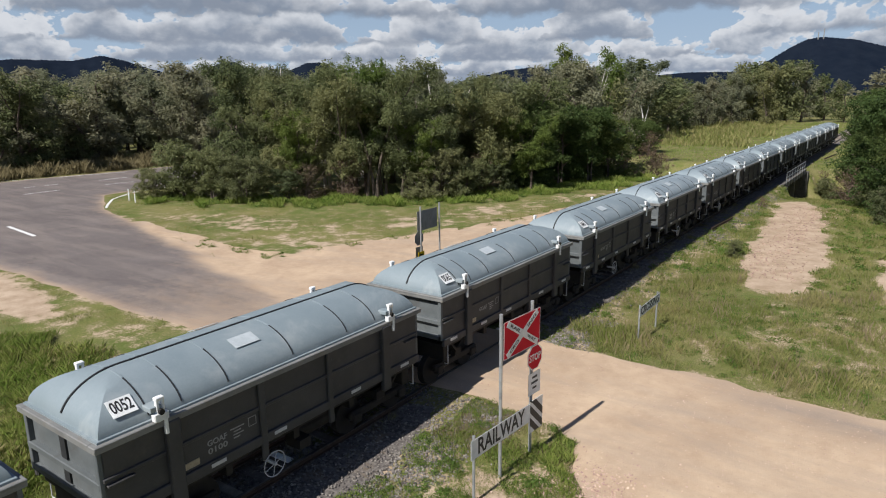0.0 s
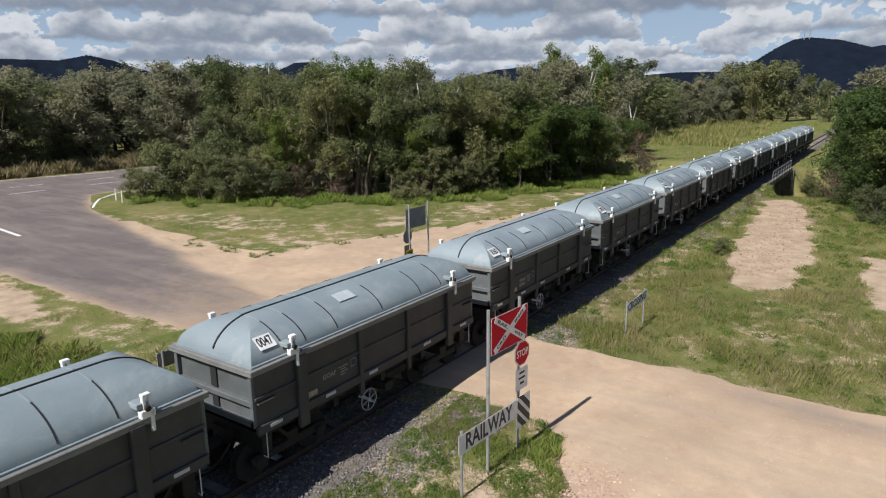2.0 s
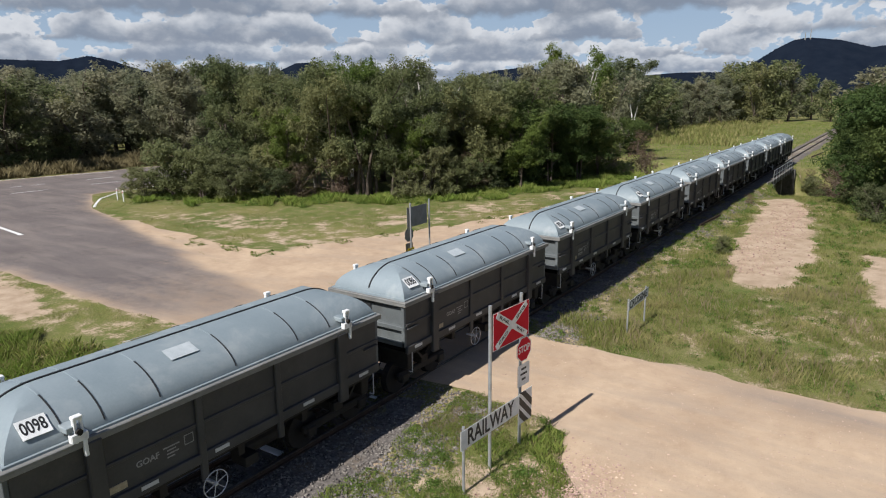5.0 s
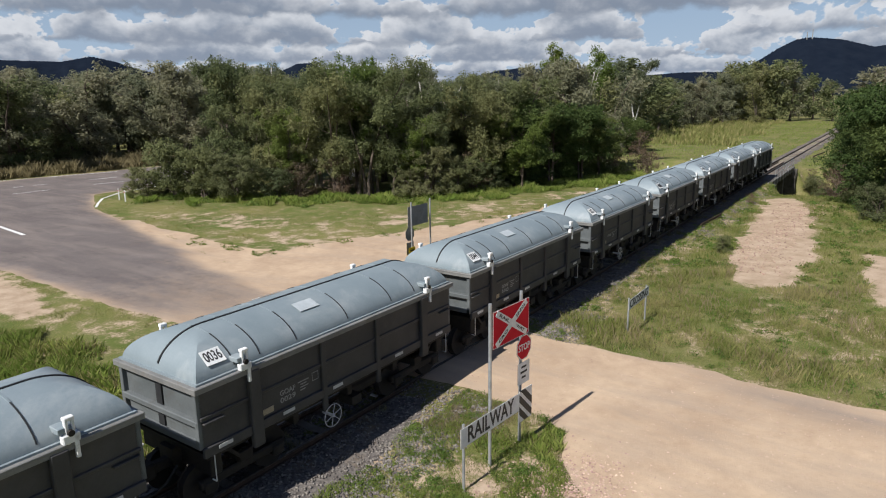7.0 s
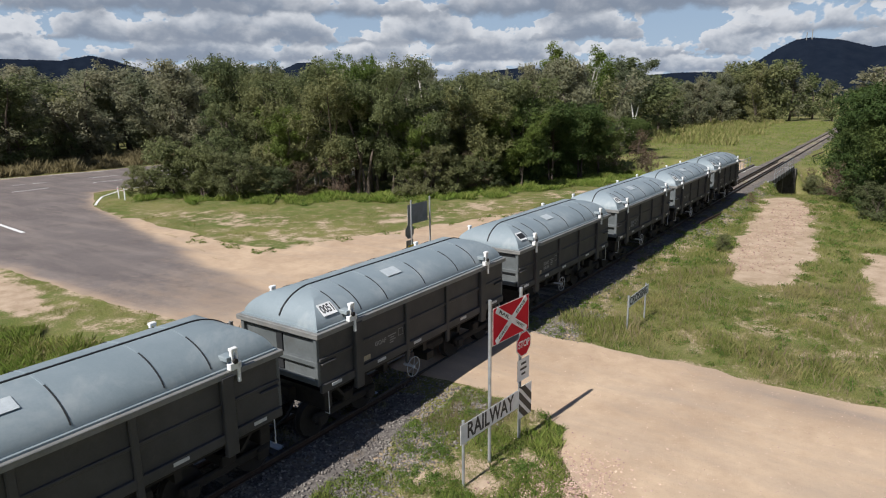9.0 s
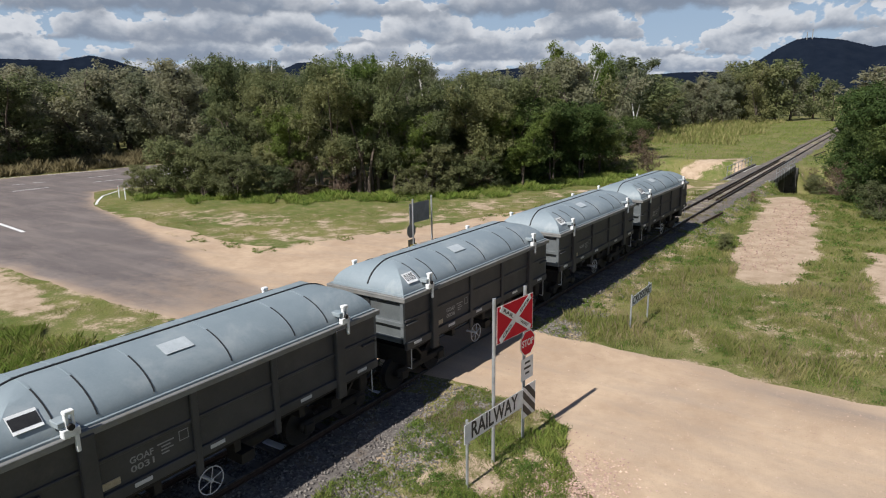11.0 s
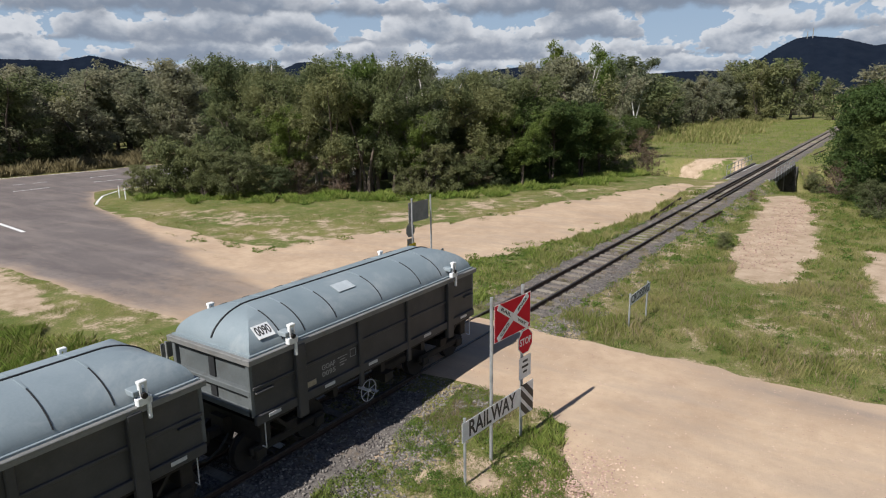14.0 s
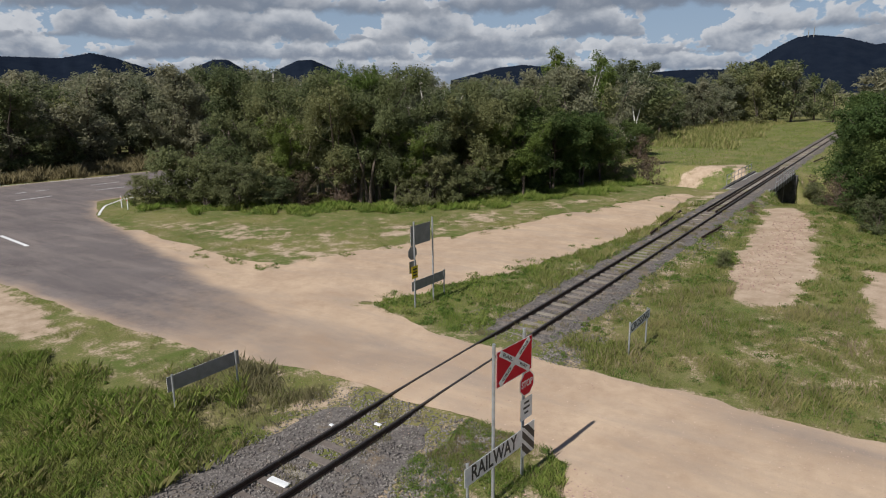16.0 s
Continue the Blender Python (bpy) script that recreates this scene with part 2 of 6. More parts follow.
G_DRY = foliage("dry_grass", (0.19, 0.165, 0.085), (0.37, 0.315, 0.19))


# ---- the lie of the land ----
def away(x, y, line):
    """How far inside (positive) a band of changing half-width each place lies: line of (x, y, half-width)."""
    best = np.full(np.shape(x), -1e9)
    for (ax, ay, aw), (bx, by, bw) in zip(line[:-1], line[1:]):
        dx, dy = bx - ax, by - ay
        k = np.clip(((x - ax) * dx + (y - ay) * dy) / (dx * dx + dy * dy), 0, 1)
        best = np.maximum(best, aw + (bw - aw) * k - np.hypot(x - ax - k * dx, y - ay - k * dy))
    return best


def wave(x, y, size, seed=0.0):
    """Soft uneven value between about -1 and 1, for edges and heights."""
    a, b = x / size + seed, y / size - seed
    return (np.sin(a * 2.1 + 1.3 * np.sin(b * 1.7 + seed)) + np.sin(b * 2.6 + 1.1 * np.sin(a * 1.9 + 2.0)) + 0.5 * np.sin((a + b) * 4.3 + seed * 3)) / 2.5


HIGHWAY = [(-86, -90, 9.0), (-62, -14, 9.5), (-54.5, 10, 9.3), (-54, 30, 8.6), (-55, 60, 6.5), (-60, 110, 6.0), (-80, 220, 6.0)]
SIDE_ROAD = [(-3.6, -0.9, 1.5), (-8, -1.2, 2.1), (-13.7, -0.9, 2.7), (-24, 0.6, 4.1), (-31, 1.3, 5.5), (-38, 1.6, 6.9), (-48, 2.5, 11.0)]
DIRT_ROAD = [(-4.6, -0.25, 2.0), (-3, -0.15, 2.3), (0, -0.25, 2.35), (4.0, -0.1, 2.3), (6.3, -0.5, 3.0), (9, -1.9, 4.2), (14, -3.5, 6.2), (40, -9, 7.5)]
LOT = [(-4.0, 41, 0.7), (-4.6, 36, 1.5), (-5.4, 28, 2.9), (-6.6, 20, 3.7), (-8.6, 12, 4.2), (-10.5, 6.5, 4.4), (-13.5, 3.9, 2.0), (-20, 4.9, 1.1), (-29, 6.8, 0.35)]
LOT_B = [(-12, 3.3, 1.6), (-7, 2.0, 1.7), (-3.5, 0.7, 1.8)]
PATCH_E = [(4.0, 37.5, 1.3), (5.4, 27, 1.9), (6.1, 19, 2.1), (6.7, 13.0, 1.2)]
PATCH_E2 = [(10.5, 20, 0.8), (11.2, 14, 1.0), (12, 9, 0.7)]
PATCH_N = [(-10.0, 61, 0.9), (-7.0, 64, 1.1), (-4.6, 67, 0.8), (-3.2, 61, 0.4)]
PATCH_SW = [(-27, -5.4, 1.6), (-20, -5.0, 1.3), (-15.0, -5.6, 0.7)]


def dirt_in(x, y):
    d = np.maximum(away(x, y, DIRT_ROAD), np.maximum(away(x, y, LOT), away(x, y, LOT_B)))
    d = np.maximum(d, np.minimum(asphalt_in(x, y) + 0.8, away(x, y, LOT) + 1.3))
    rough = np.clip((-4 - x) / 3, 0.0, 1.0) * np.clip(-asphalt_in(x, y) / 2.5, 0.0, 1.0)
    return d + 0.16 * wave(x, y, 1.1) + 0.08 * wave(x, y, 0.35, 2) + rough * (0.45 * wave(x, y, 2.3, 11) + 0.22 * wave(x, y, 0.8, 12))


def asphalt_in(x, y):
    d = np.maximum(away(x, y, SIDE_ROAD), away(x, y, HIGHWAY))
    return d + 0.10 * wave(x, y, 1.3, 5) + 0.05 * wave(x, y, 0.4, 1)


def bare_in(x, y):
    """Bare sandy patches in the grass."""
    d = np.maximum(away(x, y, PATCH_E), np.maximum(away(x, y, PATCH_E2), np.maximum(away(x, y, PATCH_N), away(x, y, PATCH_SW))))
    return d + 0.45 * wave(x, y, 1.6, 3) + 0.15 * wave(x, y, 0.5, 4)


def ground_z(x, y):
    x, y = np.asarray(x, float), np.asarray(y, float)
    z = -0.2 + 0.05 * wave(x, y, 7.0, 1.5) * np.clip(np.hypot(x, y) / 8, 0, 1)
    z = z + 0.15 * np.exp(-(x / 3.2) ** 2 - (y / 3.3) ** 4)
    z = z - 0.12 * np.exp(-((np.abs(x) - 3.0) / 1.2) ** 2) * np.clip((np.abs(y) - 4) / 3, 0, 1)
    # gully under the bridge: it opens gently towards the crossing on the eastern side
    south = np.where(x > 0, 39.0, 45.5)
    cut = np.clip((y - south) / np.where(x > 0, 11.0, 5.0), 0, 1) * np.clip((64.5 - y) / 4.0, 0, 1)
    cut = cut * cut * (3 - 2 * cut) * np.clip((26 - np.abs(x)) / 16, 0, 1)
    bank = np.where((y > 46.6) & (y < 60.2), 1.0, np.clip((np.abs(x) - 2.0) / 1.8, 0, 1))
    z = z - 2.8 * cut * bank
    return z


def mesh_object(name, verts, faces, material, smooth=False, parent=None):
    me = bpy.data.meshes.new(name)
    me.from_pydata([tuple(v) for v in verts], [], [tuple(f) for f in faces])
    if smooth:
        me.polygons.foreach_set("use_smooth", [True] * len(me.polygons))
    me.materials.append(material)
    ob = new(name, me)
    if parent is not None:
        ob.parent = parent
    return ob


def array_mesh(name, verts, per, material, smooth=False):
    """A mesh from an array of corners, per corners to each face, faces not joined."""
    n = len(verts) // per
    me = bpy.data.meshes.new(name)
    me.vertices.add(len(verts))
    me.vertices.foreach_set("co", np.asarray(verts, np.float32).ravel())
    me.loops.add(n * per)
    me.loops.foreach_set("vertex_index", np.arange(n * per, dtype=np.int32))
    me.polygons.add(n)
    me.polygons.foreach_set("loop_start", np.arange(0, n * per, per, dtype=np.int32))
    me.update(calc_edges=True)
    me.materials.append(material)
    return me


def axis_steps(fine, near, far_lo, far_hi, growth=1.13):
    a = list(np.arange(near[0], near[1] + 1e-6, fine))
    s, v = fine, near[1]
    while v < far_hi:
        s *= growth
        v += s
        a.append(v)
    s, v, lo = fine, near[0], []
    while v > far_lo:
        s *= growth
        v -= s
        lo.append(v)
    return np.array(lo[::-1] + a)


def ground_material():
    m = bpy.data.materials.new("meadow_and_sand")
    m.use_nodes = True
    t = m.node_tree
    b = t.nodes["Principled BSDF"]
    pos = t.nodes.new("ShaderNodeNewGeometry").outputs["Position"]
    at = t.nodes.new("ShaderNodeAttribute")
    at.attribute_name = "bare"
    n1 = noisen(t, pos, 0.16, 5, 0.6)
    n2 = noisen(t, pos, 1.3, 5, 0.65)
    n3 = noisen(t, pos, 14, 4, 0.7)
    grass = mix(t, ramp(t, n1, [(0.4, 0.0), (0.62, 1.0)]), (0.106, 0.136, 0.034), (0.205, 0.188, 0.070))
    grass = mix(t, ramp(t, n2, [(0.42, 0.0), (0.7, 0.7)]), grass, (0.27, 0.215, 0.125))
    grass = mix(t, ramp(t, n3, [(0.35, 0.55), (0.6, 0.0)]), grass, (0.07, 0.085, 0.025))
    sand = mix(t, ramp(t, n2, [(0.35, 0.0), (0.65, 1.0)]), (0.33, 0.245, 0.17), (0.47, 0.365, 0.27))
    sand = mix(t, ramp(t, n3, [(0.5, 0.0), (0.75, 0.35)]), sand, (0.22, 0.16, 0.10))
    k = mathn(t, "ADD", at.outputs["Fac"], mathn(t, "MULTIPLY", mathn(t, "SUBTRACT", n2, 0.5), 1.9))
    k = mathn(t, "ADD", k, mathn(t, "MULTIPLY", mathn(t, "SUBTRACT", n3, 0.5), 1.2))
    col = mix(t, ramp(t, k, [(0.30, 0.0), (0.62, 1.0)]), grass, sand)
    link(t, col, b.inputs["Base Color"])
    b.inputs["Roughness"].default_value = 0.95
    b.inputs["Specular IOR Level"].default_value = 0.1
    bn = t.nodes.new("ShaderNodeBump")
    bn.inputs["Strength"].default_value, bn.inputs["Distance"].default_value = 0.5, 0.05
    link(t, mathn(t, "ADD", n2, mathn(t, "MULTIPLY", n3, 0.5)), bn.inputs["Height"])
    link(t, bn.outputs[0], b.inputs["Normal"])
    return m


def build_ground():
    xs = axis_steps(0.5, (-46, 16), -4200, 4200)
    ys = axis_steps(0.5, (-20, 64), -3000, 4600)
    X, Y = np.meshgrid(xs, ys)
    Z = ground_z(X, Y)
    near = (np.abs(X) < 3000) & (np.abs(Y) < 3000)
    Z = np.where(near, Z, -0.2)
    nx, ny = len(xs), len(ys)
    idx = np.arange(nx * ny).reshape(ny, nx)
    quads = np.stack([idx[:-1, :-1], idx[:-1, 1:], idx[1:, 1:], idx[1:, :-1]], -1).reshape(-1, 4)
    ob = mesh_object("ground", np.stack([X, Y, Z], -1).reshape(-1, 3).tolist(), quads.tolist(), ground_material(), True)
    fade = np.maximum(np.clip(bare_in(X, Y) * 0.9 + 0.35, -0.4, 1.3), np.clip(dirt_in(X, Y) * 0.5 + 0.28, -0.4, 1.0))
    fade = np.maximum(fade, np.where(X > -36, np.clip(asphalt_in(X, Y) * 0.40 + 0.36 + 0.2 * wave(X, Y, 0.9, 8), -0.4, 1.0), -0.4))
    # thin worn cover round the junction and on the island
    worn = np.exp(-((X + 15.5) / 7) ** 2 - ((Y - 9) / 4.5) ** 2) * 0.42 + np.exp(-((X + 16) / 11) ** 2 - ((Y + 5.2) / 1.6) ** 2) * 0.34
    worn = np.maximum(worn, 0.5 * np.exp(-((X - 4.6) / 2.6) ** 2 - ((Y + 5.6) / 2.6) ** 2) + 0.1 * wave(X, Y, 0.7, 3))
    worn = np.maximum(worn, 0.55 * np.exp(-((np.abs(X) - 2.1) / 0.7) ** 2) * (Y < 45))
    worn = np.maximum(worn, 0.45 * np.exp(-((X - 9.5) / 3.5) ** 2 - ((Y - 8) / 4) ** 2) + 0.15 * wave(X, Y, 1.5, 5))
    island = np.clip(away(X, Y, [(-30, 9.5, 2.4), (-22, 11.5, 3.6), (-15, 17, 3.4), (-11.5, 27, 3.0), (-8.5, 38, 1.8)]) / 2.5, 0, 1)
    worn = np.maximum(worn, island * (0.36 + 0.35 * wave(X, Y, 3.2, 17) + 0.15 * wave(X, Y, 1.1, 18)))
    fade = np.maximum(fade, worn + 0.12 * wave(X, Y, 1.2, 7))
    a = ob.data.attributes.new("bare", "FLOAT", "POINT")
    a.data.foreach_set("value", fade.astype(np.float32).ravel())
    return tagged(ob, "grassy and sandy flat ground beside the railway line", "ground", kind="structure")


def clipped_sheet(name, inside, area, step, lift, material, label, category):
    """A sheet on the ground that covers just the places where inside(x, y) is positive, with a clean edge."""
    x0, x1, y0, y1 = area
    xs, ys = np.arange(x0, x1 + step, step), np.arange(y0, y1 + step, step)
    X, Y = np.meshgrid(xs, ys)
    D = inside(X, Y)
    verts, faces, known = [], [], {}

    def corner(j, i):
        if (j, i) not in known:
            known[(j, i)] = len(verts)
            verts.append((X[j, i], Y[j, i]))
        return known[(j, i)]

    def cut(a, b):
        key = (min(a, b), max(a, b))
        if key not in known:
            (ja, ia), (jb, ib) = key
            k = D[ja, ia] / (D[ja, ia] - D[jb, ib])
            known[key] = len(verts)
            verts.append((X[ja, ia] + k * (X[jb, ib] - X[ja, ia]), Y[ja, ia] + k * (Y[jb, ib] - Y[ja, ia])))
        return known[key]
    J, I = np.nonzero((D[:-1, :-1] > 0) | (D[:-1, 1:] > 0) | (D[1:, :-1] > 0) | (D[1:, 1:] > 0))
    for j, i in zip(J.tolist(), I.tolist()):
        ring = [(j, i), (j, i + 1), (j + 1, i + 1), (j + 1, i)]
        poly = []
        for a, b in zip(ring, ring[1:] + ring[:1]):
            if D[a] > 0:
                poly.append(corner(*a))
            if (D[a] > 0) != (D[b] > 0):
                poly.append(cut(a, b))
        if len(poly) > 2:
            faces.append(poly)
    v = np.array(verts)
    z = ground_z(v[:, 0], v[:, 1]) + lift
    ob = mesh_object(name, np.column_stack([v, z]).tolist(), faces, material, True)
    a = ob.data.attributes.new("tar", "FLOAT", "POINT")
    a.data.foreach_set("value", tar_at(v[:, 0], v[:, 1]).astype(np.float32))
    return tagged(ob, label, category, kind="structure")


M_BALLAST = surface("ballast_bed", (0.070, 0.062, 0.057), (0.200, 0.180, 0.165), 9, 0.95, 0.9, 28, local=False, stain=(0.20, 0.15, 0.10), stain_at=(0.55, 0.7), stain_scale=0.8, spec=0.15)


def tar_at(x, y):
    """How much of the tar shows through the sand: 1 on the highway, fading towards the crossing."""
    edge = np.clip(asphalt_in(x, y) / 0.8 + 0.45 + 0.25 * wave(x, y, 1.7, 21), 0, 1)
    worn = np.clip((-2.0 - x) / 17.0, 0, 1) ** 0.75
    shoulder = np.clip(1 - np.exp(-np.maximum(asphalt_in(x, y), 0) / 1.2), 0, 1) * 0.35 + 0.65
    drag = 0.30 * np.exp(-((x - 10.5) / 4.0) ** 2 - ((y - 1.3 + 0.1 * (x - 10)) / 1.1) ** 2) + 0.16 * np.exp(-((x - 8) / 3.0) ** 2 - ((y + 1.4) / 0.8) ** 2)
    lane = np.exp(-((y + 0.5) / 2.0) ** 2) * np.clip((6 - x) / 8, 0, 1) * np.clip((x + 18) / 8, 0, 1) * 0.32
    return np.maximum(np.maximum(edge * worn * shoulder, lane), drag)


def road_material():
    """Worn grey-mauve tar and packed pinkish sand in one blend, with wheel streaks, mottling and pebbles."""
    m = bpy.data.materials.new("tar_and_sand")
    m.use_nodes = True
    t = m.node_tree
    b = t.nodes["Principled BSDF"]
    pos = t.nodes.new("ShaderNodeNewGeometry").outputs["Position"]
    at = t.nodes.new("ShaderNodeAttribute")
    at.attribute_name = "tar"

    def stretched(scale, detail, rough):
        mp = t.nodes.new("ShaderNodeMapping")
        mp.inputs["Scale"].default_value = scale
        link(t, pos, mp.inputs[0])
        return noisen(t, mp.outputs[0], 1.0, detail, rough, 0.3)

    broad = noisen(t, pos, 0.30, 5, 0.6, 0.4)
    mid = noisen(t, pos, 2.4, 6, 0.68)
    grit = noisen(t, pos, 24, 3, 0.7)
    track = stretched((0.22, 0.95, 1.0), 6, 0.62)
    sand = mix(t, ramp(t, mathn(t, "ADD", mathn(t, "MULTIPLY", broad, 0.6), mathn(t, "MULTIPLY", mid, 0.4)), [(0.38, 0.0), (0.62, 1.0)]), (0.372, 0.268, 0.186), (0.508, 0.382, 0.268))
    sand = mix(t, ramp(t, track, [(0.46, 0.0), (0.68, 0.65)]), sand, (0.36, 0.285, 0.222))
    tar = mix(t, ramp(t, mathn(t, "ADD", mathn(t, "MULTIPLY", broad, 0.5), mathn(t, "MULTIPLY", grit, 0.5)), [(0.38, 0.0), (0.62, 1.0)]), (0.112, 0.096, 0.094), (0.170, 0.148, 0.142))
    tar = mix(t, ramp(t, stretched((0.14, 0.8, 1.0), 6, 0.62), [(0.46, 0.0), (0.70, 0.8)]), tar, (0.215, 0.182, 0.165))
    tar = mix(t, ramp(t, noisen(t, pos, 0.9, 6, 0.7, 0.6), [(0.60, 0.0), (0.68, 0.45)]), tar, (0.085, 0.076, 0.073))
    k = mathn(t, "ADD", at.outputs["Fac"], mathn(t, "MULTIPLY", mathn(t, "SUBTRACT", mid, 0.5), 0.55))
    k = mathn(t, "ADD", k, mathn(t, "MULTIPLY", mathn(t, "SUBTRACT", track, 0.5), 0.5))
    col = mix(t, ramp(t, k, [(0.08, 0.0), (0.85, 1.0)]), sand, tar)
    col = mix(t, ramp(t, grit, [(0.60, 0.0), (0.72, 0.45)]), col, (0.20, 0.150, 0.115))
    col = mix(t, ramp(t, noisen(t, pos, 40, 2, 0.6), [(0.62, 0.0), (0.74, 0.5)]), col, (0.52, 0.43, 0.34))
    link(t, col, b.inputs["Base Color"])
    b.inputs["Roughness"].default_value = 0.93
    b.inputs["Specular IOR Level"].default_value = 0.12
    bn = t.nodes.new("ShaderNodeBump")
    bn.inputs["Strength"].default_value, bn.inputs["Distance"].default_value = 0.45, 0.03
    link(t, mathn(t, "ADD", mathn(t, "MULTIPLY", mid, 0.8), mathn(t, "MULTIPLY", grit, 0.4)), bn.inputs["Height"])
    link(t, bn.outputs[0], b.inputs["Normal"])
    return m


M_ROAD = road_material()
build_ground()
clipped_sheet("road_asphalt", asphalt_in, (-84, -3, -40, 120), 0.5, 0.010, M_ROAD, "worn grey asphalt highway with a junction to a side road", "road")
clipped_sheet("road_dirt", dirt_in, (-31, 30, -16, 44), 0.3, 0.022, M_ROAD, "packed sandy dirt road over the level crossing", "road")


# ---- mesh helpers ----
def part(name, bm, material, parent, label="", smooth=False):
    me = bpy.data.meshes.new(name)
    bm.to_mesh(me)
    bm.free()
    me.materials.append(material)
    if smooth:
        me.polygons.foreach_set("use_smooth", [True] * len(me.polygons))
    ob = new(name, me)
    ob.parent = parent
    if label:
        tagged(ob, label)
    return ob


def box(bm, x0, x1, y0, y1, z0, z1, bevel=0.0, m=None):
    r = bmesh.ops.create_cube(bm, size=1.0)
    s = Matrix.Translation(((x0 + x1) / 2, (y0 + y1) / 2, (z0 + z1) / 2)) @ Matrix.Diagonal((abs(x1 - x0), abs(y1 - y0), abs(z1 - z0), 1))
    bmesh.ops.transform(bm, matrix=(m @ s) if m else s, verts=r["verts"])
    if bevel:
        edges = list({e for v in r["verts"] for e in v.link_edges})
        bmesh.ops.bevel(bm, geom=edges, offset=bevel, segments=1, affect="EDGES", profile=0.6)
    return bm


def tube(bm, a, b, r0, r1=None, seg=8):
    a, b = Vector(a), Vector(b)
    d = b - a
    m = Matrix.Translation((a + b) / 2) @ d.to_track_quat("Z", "Y").to_matrix().to_4x4()
    bmesh.ops.create_cone(bm, cap_ends=True, segments=seg, radius1=r0, radius2=r0 if r1 is None else r1, depth=d.length, matrix=m)
    return bm


def B():
    return bmesh.new()


def root(name, x, y, z, label, category, group="", turn=0.0):
    e = new(name)
    e.empty_display_size = 0.2
    e.matrix_basis = pose(x, y, z, 0, 0, turn)
    return tagged(e, label, category, group)


TEXTS = {}


def text_mesh(words, size, width=None):
    """Flat letters in the xy plane, centred on the origin; width squeezes them to that length."""
    key = (words, size, width)
    if key not in TEXTS:
        cu = bpy.data.curves.new("letters", "FONT")
        cu.body, cu.size, cu.align_x, cu.align_y = words, size, "CENTER", "CENTER"
        cu.extrude, cu.resolution_u, cu.offset = 0.002, 3, 0.018 * size
        tmp = bpy.data.objects.new("letters", cu)
        scene.collection.objects.link(tmp)
        me = bpy.data.meshes.new_from_object(tmp.evaluated_get(bpy.context.evaluated_depsgraph_get()))
        bpy.data.objects.remove(tmp)
        if width:
            co = np.empty(len(me.vertices) * 3, np.float32)
            me.vertices.foreach_get("co", co)
            co = co.reshape(-1, 3)
            co[:, 0] = (co[:, 0] - (co[:, 0].max() + co[:, 0].min()) / 2) * width / np.ptp(co[:, 0])
            me.vertices.foreach_set("co", co.ravel())
        TEXTS[key] = me
    return TEXTS[key]


def letters(name, words, size, m, material, parent, width=None, label=""):
    me = text_mesh(words, size, width).copy()
    me.materials.clear()
    me.materials.append(material)
    ob = new(name, me)
    ob.parent = parent
    ob.matrix_basis = m
    if label:
        tagged(ob, label)
    return ob


# ---- railway track ----
def rail_profile(bm, x, y0, y1):
    box(bm, x - 0.055, x + 0.055, y0, y1, -0.14, -0.122)
    box(bm, x - 0.010, x + 0.010, y0, y1, -0.122, -0.036)
    return bm


def build_track():
    tr = root("railway_track", 0, 0, 0, "narrow-gauge railway track of rusty rails on worn sleepers", "railway track")
    tr["kind"] = "structure"
    for s in (-1, 1):
        r = part("rail", rail_profile(B(), s * 0.565, -70, 300), M_RAIL, tr, "rusty steel rail")
        part("rail_head", box(B(), s * 0.565 - 0.034, s * 0.565 + 0.034, -70, 300, -0.036, 0.0, 0.006), M_HEAD, r, "dull running surface of the rail")
    # guard rails over the bridge and short loose rails on the shoulders
    for x in (-0.27, 0.27):
        part("guard_rail", rail_profile(B(), x, 33, 66), M_RAIL, tr, "rusty guard rail between the running rails")
    for x, y, z, turn, length in ((-1.55, 27.5, -0.09, 4, 9.0), (1.75, 25.5, -0.10, -3, 4.2), (2.6, 78, -0.1, -4, 8)):
        o = part("loose_rail", box(box(B(), -0.06, 0.06, -length / 2, length / 2, 0, 0.02), -0.03, 0.03, -length / 2, length / 2, 0.02, 0.13), M_RAIL, None, "")
        o.matrix_basis = pose(x, y, z, 0, 0, turn)
        tagged(o, "short length of rusty rail lying on the ballast shoulder", "spare rail", "spare rails")
    return tr


TRACK = build_track()


